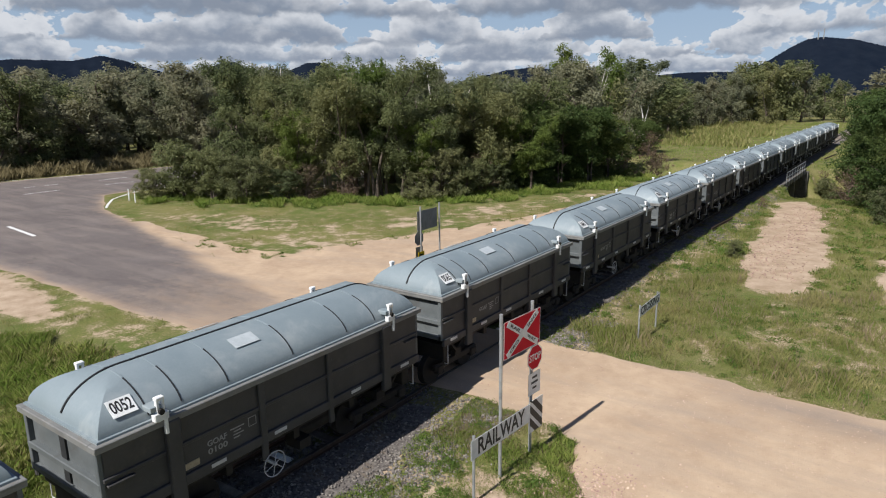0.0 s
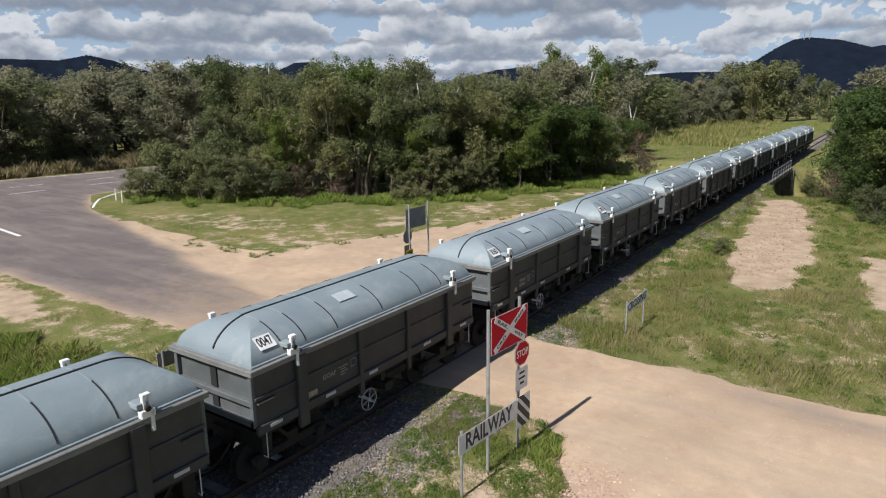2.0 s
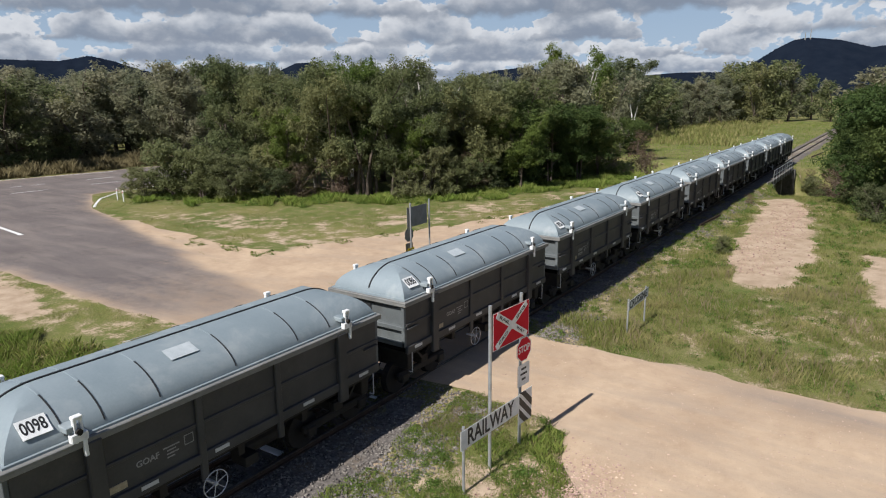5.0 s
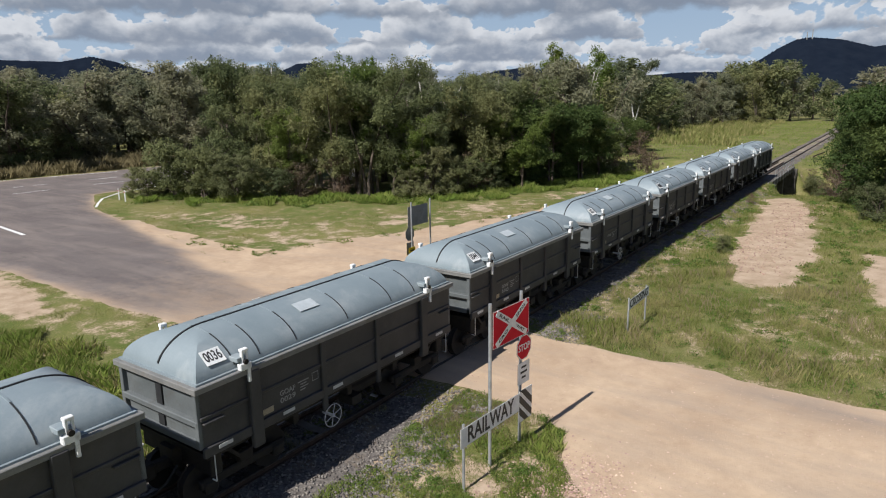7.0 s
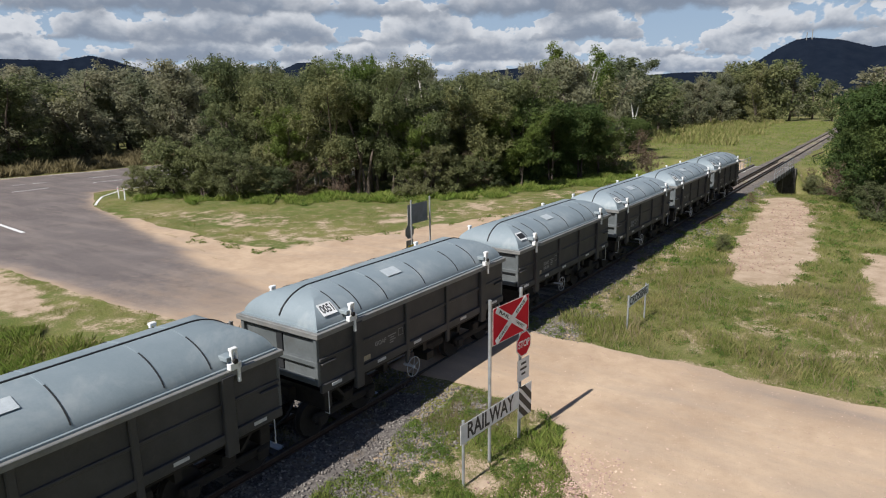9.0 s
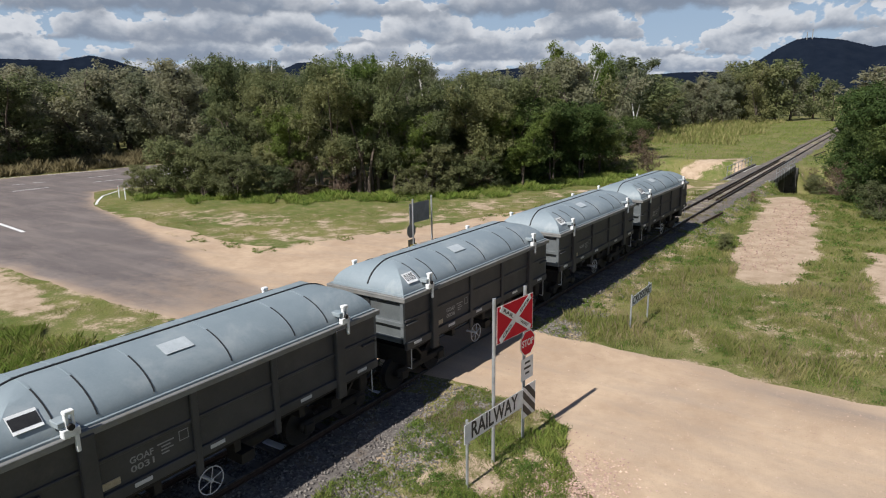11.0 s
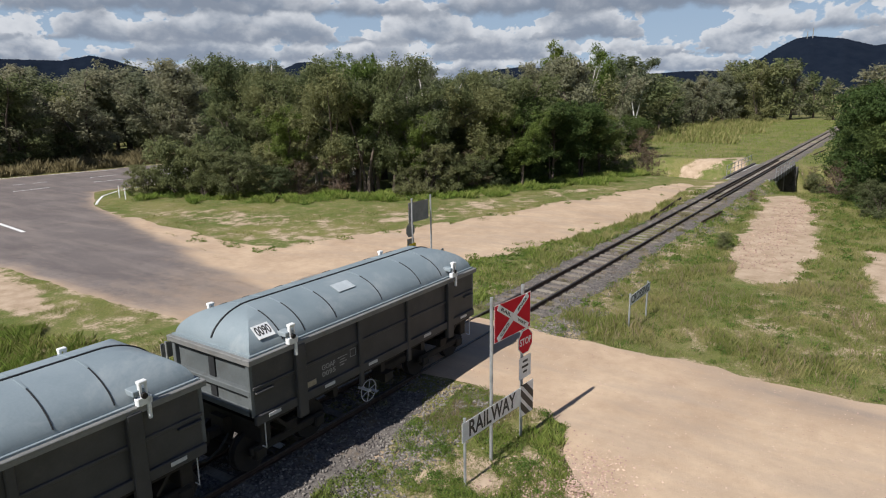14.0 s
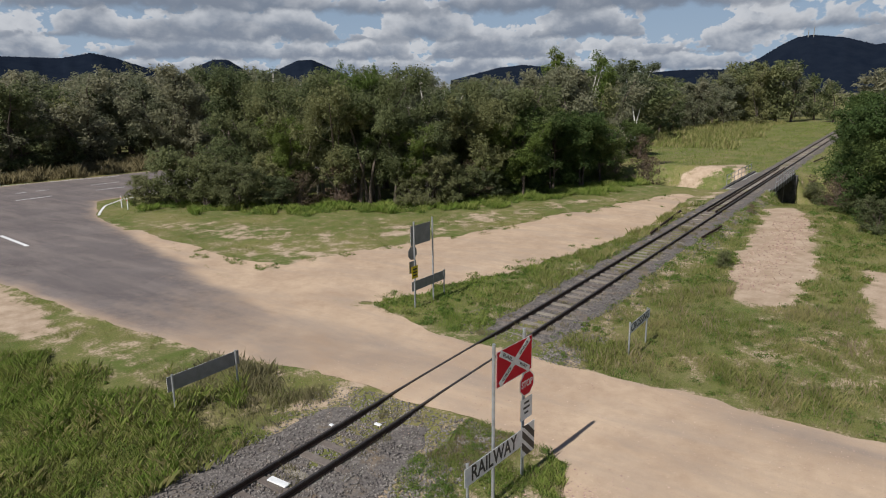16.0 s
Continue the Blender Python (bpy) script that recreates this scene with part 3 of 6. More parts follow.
def build_ballast():
    rng = np.random.default_rng(4)
    for name, y0, y1 in (("ballast_south", -70, -2.9), ("ballast_north", 2.7, 46.4), ("ballast_bridge", 46.4, 60.4), ("ballast_far", 60.4, 300)):
        ys = np.arange(y0, y1 + 0.01, 0.45 if y1 < 60 else 1.5)
        sec = [(-1.78, -0.19), (-1.35, -0.155), (-0.75, -0.165), (-0.45, -0.195), (0, -0.205), (0.45, -0.195), (0.75, -0.165), (1.35, -0.155), (1.78, -0.19)] if name == "ballast_bridge" else [(-2.75, -0.40), (-2.0, -0.225), (-1.35, -0.155), (-0.75, -0.165), (-0.45, -0.195), (0, -0.205), (0.45, -0.195), (0.75, -0.165), (1.35, -0.155), (2.0, -0.225), (2.75, -0.40)]
        if y0 > 0 and len(sec) == 11:
            sec = [(x * (0.74 if abs(x) > 1.4 else 0.93 if abs(x) > 1.2 else 1), z) for x, z in sec]
        verts, faces = [], []
        for j, y in enumerate(ys):
            end = min(1.0, min(y - y0, y1 - y) / 1.2 + 0.25) if y0 > -60 or y > -10 else 1.0
            for x, z in sec:
                w = 1 + 0.09 * float(wave(x, y, 1.4, 3))
                verts.append((x * w, y, z - (1 - end) * 0.02 + rng.normal(0, 0.012)))
        n = len(sec)
        for j in range(len(ys) - 1):
            for i in range(n - 1):
                a = j * n + i
                faces.append((a, a + 1, a + n + 1, a + n))
        tagged(mesh_object(name, verts, faces, M_BALLAST, True), "bed of grey crushed-stone ballast under the rails", "ballast", kind="structure")
    # loose stones where the line passes the camera
    n = 15000
    y = rng.uniform(-15.5, -2.7, n)
    y[11000:] = rng.uniform(2.9, 24, n - 11000)
    x = rng.normal(0, 1.25, n)
    x = np.where(np.abs(x) > 2.9, x * 0.5, x)
    zb = np.interp(np.abs(x), [0, 0.45, 0.75, 1.35, 2.0, 2.75], [-0.205, -0.195, -0.165, -0.155, -0.225, -0.34])
    z = np.maximum(zb, ground_z(x, y) + 0.0) + 0.012
    r = rng.uniform(0.018, 0.045, n)
    base = np.array([(1, 0, 0), (0, 1, 0), (-1, 0, 0), (0, -1, 0), (0, 0, 1), (0, 0, -1)], float)
    tri = [(0, 1, 4), (1, 2, 4), (2, 3, 4), (3, 0, 4), (1, 0, 5), (2, 1, 5), (3, 2, 5), (0, 3, 5)]
    jit = base[None] * rng.uniform(0.6, 1.25, (n, 6, 1)) + rng.normal(0, 0.18, (n, 6, 3))
    a = rng.uniform(0, 6.28, n)
    c, s = np.cos(a)[:, None], np.sin(a)[:, None]
    px = jit[..., 0] * c - jit[..., 1] * s
    py = jit[..., 0] * s + jit[..., 1] * c
    P = np.stack([px * r[:, None] + x[:, None], py * r[:, None] + y[:, None], jit[..., 2] * r[:, None] * 0.8 + z[:, None]], -1)
    # vertices shared inside each stone
    V = P.reshape(-1, 3)
    F = (np.arange(n)[:, None, None] * 6 + np.array(tri)[None]).reshape(-1, 3)
    me = bpy.data.meshes.new("ballast_stones")
    me.vertices.add(len(V))
    me.vertices.foreach_set("co", V.astype(np.float32).ravel())
    me.loops.add(F.size)
    me.loops.foreach_set("vertex_index", F.astype(np.int32).ravel())
    me.polygons.add(len(F))
    me.polygons.foreach_set("loop_start", np.arange(0, F.size, 3, dtype=np.int32))
    me.update(calc_edges=True)
    me.materials.append(M_STONE)
    tagged(new("ballast_stones", me), "loose angular grey ballast stones", "gravel", kind="stuff")


build_ballast()


def pebbles(name, n, spot, size, material, label, seed):
    """Small loose stones, eight faces each."""
    rng = np.random.default_rng(seed)
    x, y = spot(rng, n)
    z = ground_z(x, y) + 0.022
    base = np.array([(1, 0, 0), (0, 1, 0), (-1, 0, 0), (0, -1, 0), (0, 0, 0.7), (0, 0, -0.7)], float)
    tri = np.array([(0, 1, 4), (1, 2, 4), (2, 3, 4), (3, 0, 4), (1, 0, 5), (2, 1, 5), (3, 2, 5), (0, 3, 5)])
    r = size * rng.uniform(0.4, 1.3, n)
    P = (base[None] * rng.uniform(0.6, 1.3, (n, 6, 1)) + rng.normal(0, 0.15, (n, 6, 3))) * r[:, None, None] + np.stack([x, y, z], -1)[:, None]
    me = bpy.data.meshes.new(name)
    me.from_pydata(P.reshape(-1, 3).tolist(), [], (np.arange(n)[:, None, None] * 6 + tri[None]).reshape(-1, 3).tolist())
    me.materials.append(material)
    tagged(new(name, me), label, "gravel", kind="stuff")


M_PINK = surface("pink_gravel", (0.30, 0.19, 0.15), (0.52, 0.38, 0.31), 6, 0.9, 0.2, 40, per_island=0.6, local=False)
pebbles("pebbles", 2600, lambda g, n: (g.normal(6.0, 0.55, n), g.normal(-5.6, 0.9, n)), 0.028, M_PINK, "loose pinkish pebbles at the road edge", 5)
pebbles("pebbles", 3200, lambda g, n: (g.uniform(-4, 13, n), g.uniform(-4.5, 2.4, n)), 0.016, M_PINK, "scattered small stones on the sandy road", 6)
pebbles("pebbles", 1600, lambda g, n: (g.normal(2.1, 0.35, n), g.uniform(20, 42, n)), 0.05, M_STONE, "spilled ballast stones on the shoulder", 7)
pebbles("pebbles", 5200, lambda g, n: (g.normal(2.5, 0.42, n), g.uniform(-11, -2.6, n)), 0.034, M_STONE, "spilled ballast stones beside the signs", 8)
pebbles("pebbles", 1500, lambda g, n: (g.normal(2.2, 0.4, n), g.uniform(2.0, 5.5, n)), 0.036, M_STONE, "spilled ballast stones beside the sandy road", 10)
pebbles("pebbles", 1300, lambda g, n: (g.normal(5.6, 0.9, n), g.uniform(14, 36, n)), 0.045, M_PINK, "loose stones on the bare patch", 11)


# ---- bridge ----
def build_bridge():
    br = root("rail_bridge", 0, 53.4, 0, "short concrete railway bridge over a gully", "bridge")
    part("deck", box(B(), -1.9, 1.9, -7.2, 7.2, -0.42, -0.185, 0.02), M_CONC, br)
    for s in (-1, 1):
        part("deck_edge", box(B(), s * 1.9 - 0.12, s * 1.9 + 0.12, -7.2, 7.2, -0.45, -0.02, 0.02), M_SHADECONC, br)
        part("abutment", box(B(), -2.3, 2.3, s * 6.9 - 0.4, s * 6.9 + 0.4, -3.2, -0.25, 0.03), M_SHADECONC, br)
        part("pier", box(B(), -1.7, 1.7, s * 2.3 - 0.25, s * 2.3 + 0.25, -3.4, -0.4, 0.03), M_SHADECONC, br)
        rail = part("railing", tube(tube(B(), (s * 2.02, -5.9, 0.85), (s * 2.02, 5.9, 0.85), 0.028), (s * 2.02, -5.9, 0.42), (s * 2.02, 5.9, 0.42), 0.022), M_GALV, br, "grey steel handrail of the bridge")
        for k in range(8):
            part("railing_post", tube(B(), (s * 2.02, -5.8 + k * 1.657, -0.5), (s * 2.02, -5.8 + k * 1.657, 0.87), 0.028, seg=6), M_GALV, rail)


build_bridge()


# ---- wagons ----
HALF_L, HALF_W, RIM_Z, LID_H = 3.935, 1.28, 2.6, 0.60
LID_X, LID_Y = 1.15, 3.80


def lid_z(x, y):
    """Height of the lid's vault with hipped ends."""
    s = min((LID_X - abs(x)) / LID_X, (LID_Y - abs(y)) / 0.98)
    s = max(0.0, min(1.0, s))
    return RIM_Z + 0.03 + LID_H * (1 - (1 - s) ** 2.0) ** 0.58


def lid_frame(x, y):
    """A pose on the lid at x, y: z outwards, x along -y (so that letters read upright from the +x side)."""
    e = 0.02
    n = Vector((-(lid_z(x + e, y) - lid_z(x - e, y)) / (2 * e), -(lid_z(x, y + e) - lid_z(x, y - e)) / (2 * e), 1)).normalized()
    right = Vector((0, 1, 0)) if x > 0 else Vector((0, -1, 0))
    right = (right - n * right.dot(n)).normalized()
    up = n.cross(right)
    m = Matrix((right, up, n)).transposed().to_4x4()
    return Matrix.Translation(Vector((x, y, lid_z(x, y)))) @ m


def strip_on_lid(bm, points, half, lift):
    """A ribbon that follows the lid through the (x, y) points."""
    rows = []
    pts = [Vector((x, y, lid_z(x, y))) for x, y in points]
    for i, p in enumerate(pts):
        d = (pts[min(i + 1, len(pts) - 1)] - pts[max(i - 1, 0)]).normalized()
        n = lid_frame(p.x if abs(p.x) > 0.02 else 0.02, p.y).to_3x3().col[2]
        if abs(p.x) < 0.02:
            n = Vector((0, n.y, n.z)).normalized()
        side = d.cross(n).normalized()
        rows.append([bm.verts.new(p + side * half * a + n * b) for a, b in ((-1, -0.01), (-0.8, lift), (0.8, lift), (1, -0.01))])
    for a, b in zip(rows[:-1], rows[1:]):
        for i in range(3):
            bm.faces.new((a[i], a[i + 1], b[i + 1], b[i]))
    bmesh.ops.recalc_face_normals(bm, faces=bm.faces)
    return bm


RIBS = (-2.985, -2.405, -1.485, 0.015, 1.515, 2.415)


def build_wagon():
    w = root("ore_wagon", 0, 0, 0, "dark grey ore wagon with a blue-grey vaulted lid", "railway wagon", "wagons of the train")
    # tub: plate walls, sill and swage, floor
    for s in (-1, 1):
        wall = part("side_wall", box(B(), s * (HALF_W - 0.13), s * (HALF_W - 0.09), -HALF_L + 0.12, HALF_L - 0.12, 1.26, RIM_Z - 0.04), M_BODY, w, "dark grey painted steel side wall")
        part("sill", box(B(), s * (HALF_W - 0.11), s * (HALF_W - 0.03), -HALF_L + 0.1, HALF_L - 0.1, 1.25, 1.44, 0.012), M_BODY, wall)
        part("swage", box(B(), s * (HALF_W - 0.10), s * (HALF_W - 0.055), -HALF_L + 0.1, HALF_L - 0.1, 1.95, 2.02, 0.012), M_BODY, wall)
        for y in (-HALF_L + 0.36, HALF_L - 0.36):
            part("corner_bracket", box(B(), s * (HALF_W - 0.09), s * (HALF_W - 0.02), y - 0.22, y + 0.22, 1.87, 1.91, 0.01), M_BODY, wall)
        y = s * (HALF_L - 0.16)
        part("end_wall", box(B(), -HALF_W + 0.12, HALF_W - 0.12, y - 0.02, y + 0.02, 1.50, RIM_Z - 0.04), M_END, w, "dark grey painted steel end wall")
    part("floor_plate", box(B(), -HALF_W + 0.14, HALF_W - 0.14, -HALF_L + 0.2, HALF_L - 0.2, 1.14, 1.24), M_GEAR, w)
    for s in (-1, 1):
        y = s * (HALF_L - 0.10)
        end = B()
        box(end, -HALF_W + 0.10, HALF_W - 0.10, y - 0.05, y + 0.05, 2.44, 2.56, 0.01)
        box(end, -HALF_W + 0.10, HALF_W - 0.10, y - 0.06, y + 0.06, 1.84, 1.96, 0.015)
        box(end, -HALF_W + 0.10, HALF_W - 0.10, y - 0.05, y + 0.05, 1.42, 1.54, 0.01)
        for x in (-HALF_W + 0.14, HALF_W - 0.14):
            box(end, x - 0.05, x + 0.05, y - 0.05, y + 0.05, 1.42, 2.5, 0.01)
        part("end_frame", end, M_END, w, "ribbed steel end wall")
        slot = B()
        box(slot, -0.09, 0.09, y - 0.035 * s - 0.03, y - 0.035 * s + 0.03, 1.98, 2.43)
        box(slot, -0.09, 0.09, y - 0.035 * s - 0.03, y - 0.035 * s + 0.03, 1.56, 1.82)
        part("end_slot", slot, M_SEAM, w, "dark slot in the end wall")
        seams = box(box(B(), -HALF_W + 0.2, HALF_W - 0.2, y - 0.03, y + 0.03, 2.415, 2.44), -HALF_W + 0.2, HALF_W - 0.2, y - 0.03, y + 0.03, 1.815, 1.84)
        part("end_seam", seams, M_SEAM, w)
        # slope sheet and step below the end
        sl = B()
        m = Matrix.Translation((0, s * (HALF_L - 0.62), 1.22)) @ Matrix.Rotation(s * radians(48), 4, "X")
        box(sl, -1.05, 1.05, -0.55, 0.55, -0.03, 0.03, m=m)
        part("slope_sheet", sl, M_GEAR, w)
        # near-black box added to deepen the shade below the end wall
        part("headstock", box(B(), -1.08, 1.08, s * (HALF_L - 0.55), s * (HALF_L - 0.30), 0.74, 1.26, 0.02), M_GEAR, w, "near-black headstock box added to deepen the shade under the end")
        for x in (-1.12, 1.12):
            part("ledge_end", box(B(), x - 0.06, x + 0.06, y - 0.30 * s - 0.24, y - 0.30 * s + 0.24, 1.80, 1.90, 0.015), M_BODY, w)
    for s in (-1, 1):
        for y in (-2.68, -0.88, 0.86, 2.62):
            outer = abs(y) > 2
            st = B()
            x0 = s * (HALF_W - 0.10)
            box(st, x0, s * (HALF_W + (0.02 if outer else -0.02)), y - (0.13 if outer else 0.07), y + (0.13 if outer else 0.07), 0.98 if outer else 0.92, RIM_Z - 0.07, 0.02)
            part("side_stanchion", st, M_BODY, w)
    rim = B()
    for s in (-1, 1):
        box(rim, s * (HALF_W - 0.2), s * HALF_W, -HALF_L, HALF_L, RIM_Z - 0.05, RIM_Z, 0.012)
        box(rim, -HALF_W + 0.2, HALF_W - 0.2, s * (HALF_L - 0.24), s * HALF_L, RIM_Z - 0.05, RIM_Z, 0.012)
        box(rim, s * (HALF_W - 0.03), s * (HALF_W - 0.004), -HALF_L + 0.01, HALF_L - 0.01, RIM_Z - 0.11, RIM_Z - 0.045)
        box(rim, -HALF_W + 0.01, HALF_W - 0.01, s * (HALF_L - 0.03), s * (HALF_L - 0.004), RIM_Z - 0.11, RIM_Z - 0.045)
    part("rim", rim, M_RIM, w, "weathered grey top rim")
    # lid
    lid = B()
    # four faces of the vault, each a grid of its own that ends on the hips
    n, long = 12, 30
    prof = [1 - math.cos(math.pi / 2 * k / n) for k in range(n + 1)]
    for sx in (-1, 1):
        rows = []
        for k in range(n + 1):
            x, e = sx * LID_X * (1 - prof[k]), LID_Y - 0.98 * prof[k]
            rows.append([lid.verts.new((x, -e + 2 * e * j / long, RIM_Z + 0.03 + LID_H * (1 - (1 - prof[k]) ** 2.0) ** 0.58)) for j in range(long + 1)])
        for a, b in zip(rows[:-1], rows[1:]):
            for j in range(long):
                lid.faces.new((a[j], a[j + 1], b[j + 1], b[j]))
    for sy in (-1, 1):
        rows = []
        for k in range(n + 1):
            y, e = sy * (LID_Y - 0.98 * prof[k]), LID_X * (1 - prof[k])
            rows.append([lid.verts.new((-e + 2 * e * j / 10, y, RIM_Z + 0.03 + LID_H * (1 - (1 - prof[k]) ** 2.0) ** 0.58)) for j in range(11)])
        for a, b in zip(rows[:-1], rows[1:]):
            for j in range(10):
                lid.faces.new((a[j], a[j + 1], b[j + 1], b[j]))
    bmesh.ops.remove_doubles(lid, verts=lid.verts, dist=0.0005)
    bmesh.ops.recalc_face_normals(lid, faces=lid.faces)
    box(lid, -LID_X - 0.05, LID_X + 0.05, -LID_Y - 0.05, LID_Y + 0.05, RIM_Z - 0.01, RIM_Z + 0.035)
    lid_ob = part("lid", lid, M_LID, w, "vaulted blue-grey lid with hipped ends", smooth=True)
    lid_ob.data.set_sharp_from_angle(angle=radians(28))
    ridge = strip_on_lid(B(), [(0, -LID_Y + 0.03 + 1.1 * (k / 14) ** 1.6) for k in range(14)] + [(0, -2.6 + 5.2 * k / 20) for k in range(21)] + [(0, LID_Y - 0.03 - 1.1 * (k / 14) ** 1.6) for k in range(13, -1, -1)], 0.020, 0.022)
    part("ridge_strip", ridge, M_SEAM, lid_ob, "black ridge strip")
    for y in RIBS:
        for s in (-1, 1):
            xs = [s * LID_X * (0.985 - 0.93 * (k / 12) ** 1.2) for k in range(13)]
            part("lid_seam", strip_on_lid(B(), [(x, y) for x in xs[:9]], 0.012, 0.012), M_SEAM, lid_ob, "dark seam of the lid")
            part("lid_joint", strip_on_lid(B(), [(x, y) for x in xs[8:]], 0.020, 0.012), M_LID, lid_ob)
    m = lid_frame(0.62, -0.72)
    part("decal", box(B(), -0.27, 0.27, -0.15, 0.15, 0.012, 0.020, m=m), M_DECAL, lid_ob, "pale rectangular decal")
    m = lid_frame(-0.62, -0.72)
    part("decal", box(B(), -0.27, 0.27, -0.15, 0.15, 0.012, 0.020, m=m), M_DECAL, lid_ob, "pale rectangular decal")
    # latches
    for s in (-1, 1):
        for y in (-HALF_L + 1.08, HALF_L - 1.12):
            la = B()
            x = s * (HALF_W - 0.03)
            box(la, x - 0.035, x + 0.035, y - 0.07, y - 0.02, RIM_Z - 0.02, RIM_Z + 0.36, 0.01)
            box(la, x - 0.035, x + 0.035, y + 0.03, y + 0.07, RIM_Z + 0.1, RIM_Z + 0.36, 0.01)
            box(la, x - 0.055, x + 0.045, y - 0.075, y + 0.075, RIM_Z + 0.34, RIM_Z + 0.40, 0.012)
            box(la, x - 0.05, x + 0.06, y - 0.13, y + 0.12, RIM_Z + 0.0, RIM_Z + 0.14, 0.015)
            box(la, x + s * 0.0, x + s * 0.06, y + 0.03, y + 0.09, RIM_Z - 0.26, RIM_Z + 0.1, 0.01)
            lat = part("latch", la, M_WHITE, w, "white-painted lid latch")
            arm = B()
            box(arm, x - s * 0.30, x + s * 0.02, y - 0.17, y + 0.03, RIM_Z + 0.17, RIM_Z + 0.26, 0.01)
            part("latch_arm", arm, M_LID, lat)
            part("latch_pivot", tube(B(), (x - 0.02, y - 0.01, RIM_Z + 0.16), (x + s * 0.08, y - 0.01, RIM_Z + 0.16), 0.05, seg=10), M_GEAR, lat)
    # number board of the lid, on both sides near the leading end; digits are added wagon by wagon
    m = lid_frame(0.96, -HALF_L + 0.63)
    part("number_board", box(B(), -0.20, 0.20, -0.155, 0.155, 0.01, 0.022, m=m), M_WHITE, lid_ob, "white number board on the lid")
    # reflector bars, plates and handwheel on the side
    for s in (-1, 1):
        for y in (-3.4, -1.9, -0.51, 1.6, 3.285):
            x = s * (HALF_W - 0.03)
            part("reflector", box(B(), x, x + s * 0.012, y - 0.15, y + 0.15, 1.33, 1.40, 0.003), M_HATCH, w, "dull white reflector bar")
        x = s * (HALF_W - 0.09)
        part("plate", box(B(), x, x + s * 0.015, -2.57, -2.23, 1.49, 1.61, 0.004), M_TAN, w, "small tan data plate")
        hw = B()
        cy, cz, r = -0.73, 0.77, 0.25
        x = s * (HALF_W + 0.0)
        n = 24
        for k in range(n):
            a, b = 2 * math.pi * k / n, 2 * math.pi * (k + 1) / n
            tube(hw, (x, cy + r * math.cos(a), cz + r * math.sin(a)), (x, cy + r * math.cos(b), cz + r * math.sin(b)), 0.010, seg=5)
        for k in range(6):
            a = 2 * math.pi * k / 6 + 0.3
            tube(hw, (x, cy, cz), (x, cy + r * math.cos(a), cz + r * math.sin(a)), 0.008, seg=5)
        tube(hw, (x - s * 0.3, cy, cz), (x + s * 0.03, cy, cz), 0.035, seg=8)
        part("brake_handwheel", hw, M_HATCH, w, "pale spoked brake handwheel")
        for y in (-HALF_L + 0.3, HALF_L - 0.3):
            gr = B()
            tube(gr, (s * 1.1, y, 0.72), (s * 1.22, y, 0.72), 0.012, seg=6)
            tube(gr, (s * 1.22, y, 0.72), (s * 1.22, y, 1.28), 0.012, seg=6)
            part("step_iron", gr, M_HATCH, w, "thin step iron at the corner")
    # running gear
    und = B()
    box(und, -0.20, 0.20, -HALF_L + 0.1, HALF_L - 0.1, 0.80, 1.12)
    for y in (-1.6, 0, 1.6):
        box(und, -1.1, 1.1, y - 0.07, y + 0.07, 0.92, 1.12)
    tube(und, (0.62, 0.3, 0.72), (0.62, 1.3, 0.72), 0.16, seg=12)
    box(und, 0.7, 1.12, 0.05, 0.35, 0.62, 0.82)
    part("underframe", und, M_GEAR, w, "dark underframe with brake gear")
    for yb in (-2.75, 2.75):
        bg = B()
        for s in (-1, 1):
            box(bg, s * 0.78, s * 0.90, yb - 1.0, yb + 1.0, 0.44, 0.62, 0.03)
            for yy in (-0.8, 0.8):
                box(bg, s * 0.77, s * 0.95, yb + yy - 0.14, yb + yy + 0.14, 0.34, 0.58, 0.03)
            for k in (-0.12, 0.0, 0.12):
                tube(bg, (s * 0.84, yb + k, 0.6), (s * 0.84, yb + k, 0.86), 0.05, seg=8)
        box(bg, -0.95, 0.95, yb - 0.16, yb + 0.16, 0.62, 0.84, 0.02)
        bog = part("bogie", bg, M_GEAR, w, "dark cast bogie frame")
        for yy in (-0.8, 0.8):
            ws = B()
            for s in (-1, 1):
                tube(ws, (s * 0.50, yb + yy, 0.415), (s * 0.63, yb + yy, 0.415), 0.415, seg=28)
                tube(ws, (s * 0.475, yb + yy, 0.415), (s * 0.50, yb + yy, 0.415), 0.445, seg=28)
            tube(ws, (-0.8, yb + yy, 0.415), (0.8, yb + yy, 0.415), 0.07, seg=10)
            part("wheelset", ws, M_GEAR, bog, "dark steel wheelset")
    for s in (-1, 1):
        cp = B()
        box(cp, -0.09, 0.09, s * (HALF_L - 0.3), s * (HALF_L + 0.30), 0.72, 0.92, 0.03)
        box(cp, -0.15, 0.15, s * (HALF_L + 0.18), s * (HALF_L + 0.44), 0.66, 0.98, 0.04)
        part("coupler", cp, M_GEAR, w, "dark knuckle coupler")
        hs = B()
        pts = [(0.35, s * (HALF_L - 0.1), 0.85), (0.36, s * (HALF_L + 0.15), 0.62), (0.35, s * (HALF_L + 0.44), 0.52)]
        for a, b in zip(pts[:-1], pts[1:]):
            tube(hs, a, b, 0.025, seg=6)
        part("brake_hose", hs, M_SEAM, w)
    return w


# lid number and side code of each wagon, the last of the train first; blanks where they cannot be read
NUMBERS = [("0090", "0095"), ("0010", ""), ("0105", "0036"), ("", "0031"), ("0051", ""), ("0044", "0103"), ("0036", "0029"), ("0086", ""), ("0098", ""), ("0060", "0091"), ("0047", ""), ("0065", ""), ("0052", "0100"), ("", ""), ("", "")]
PITCH = 8.76
WAGONS = []


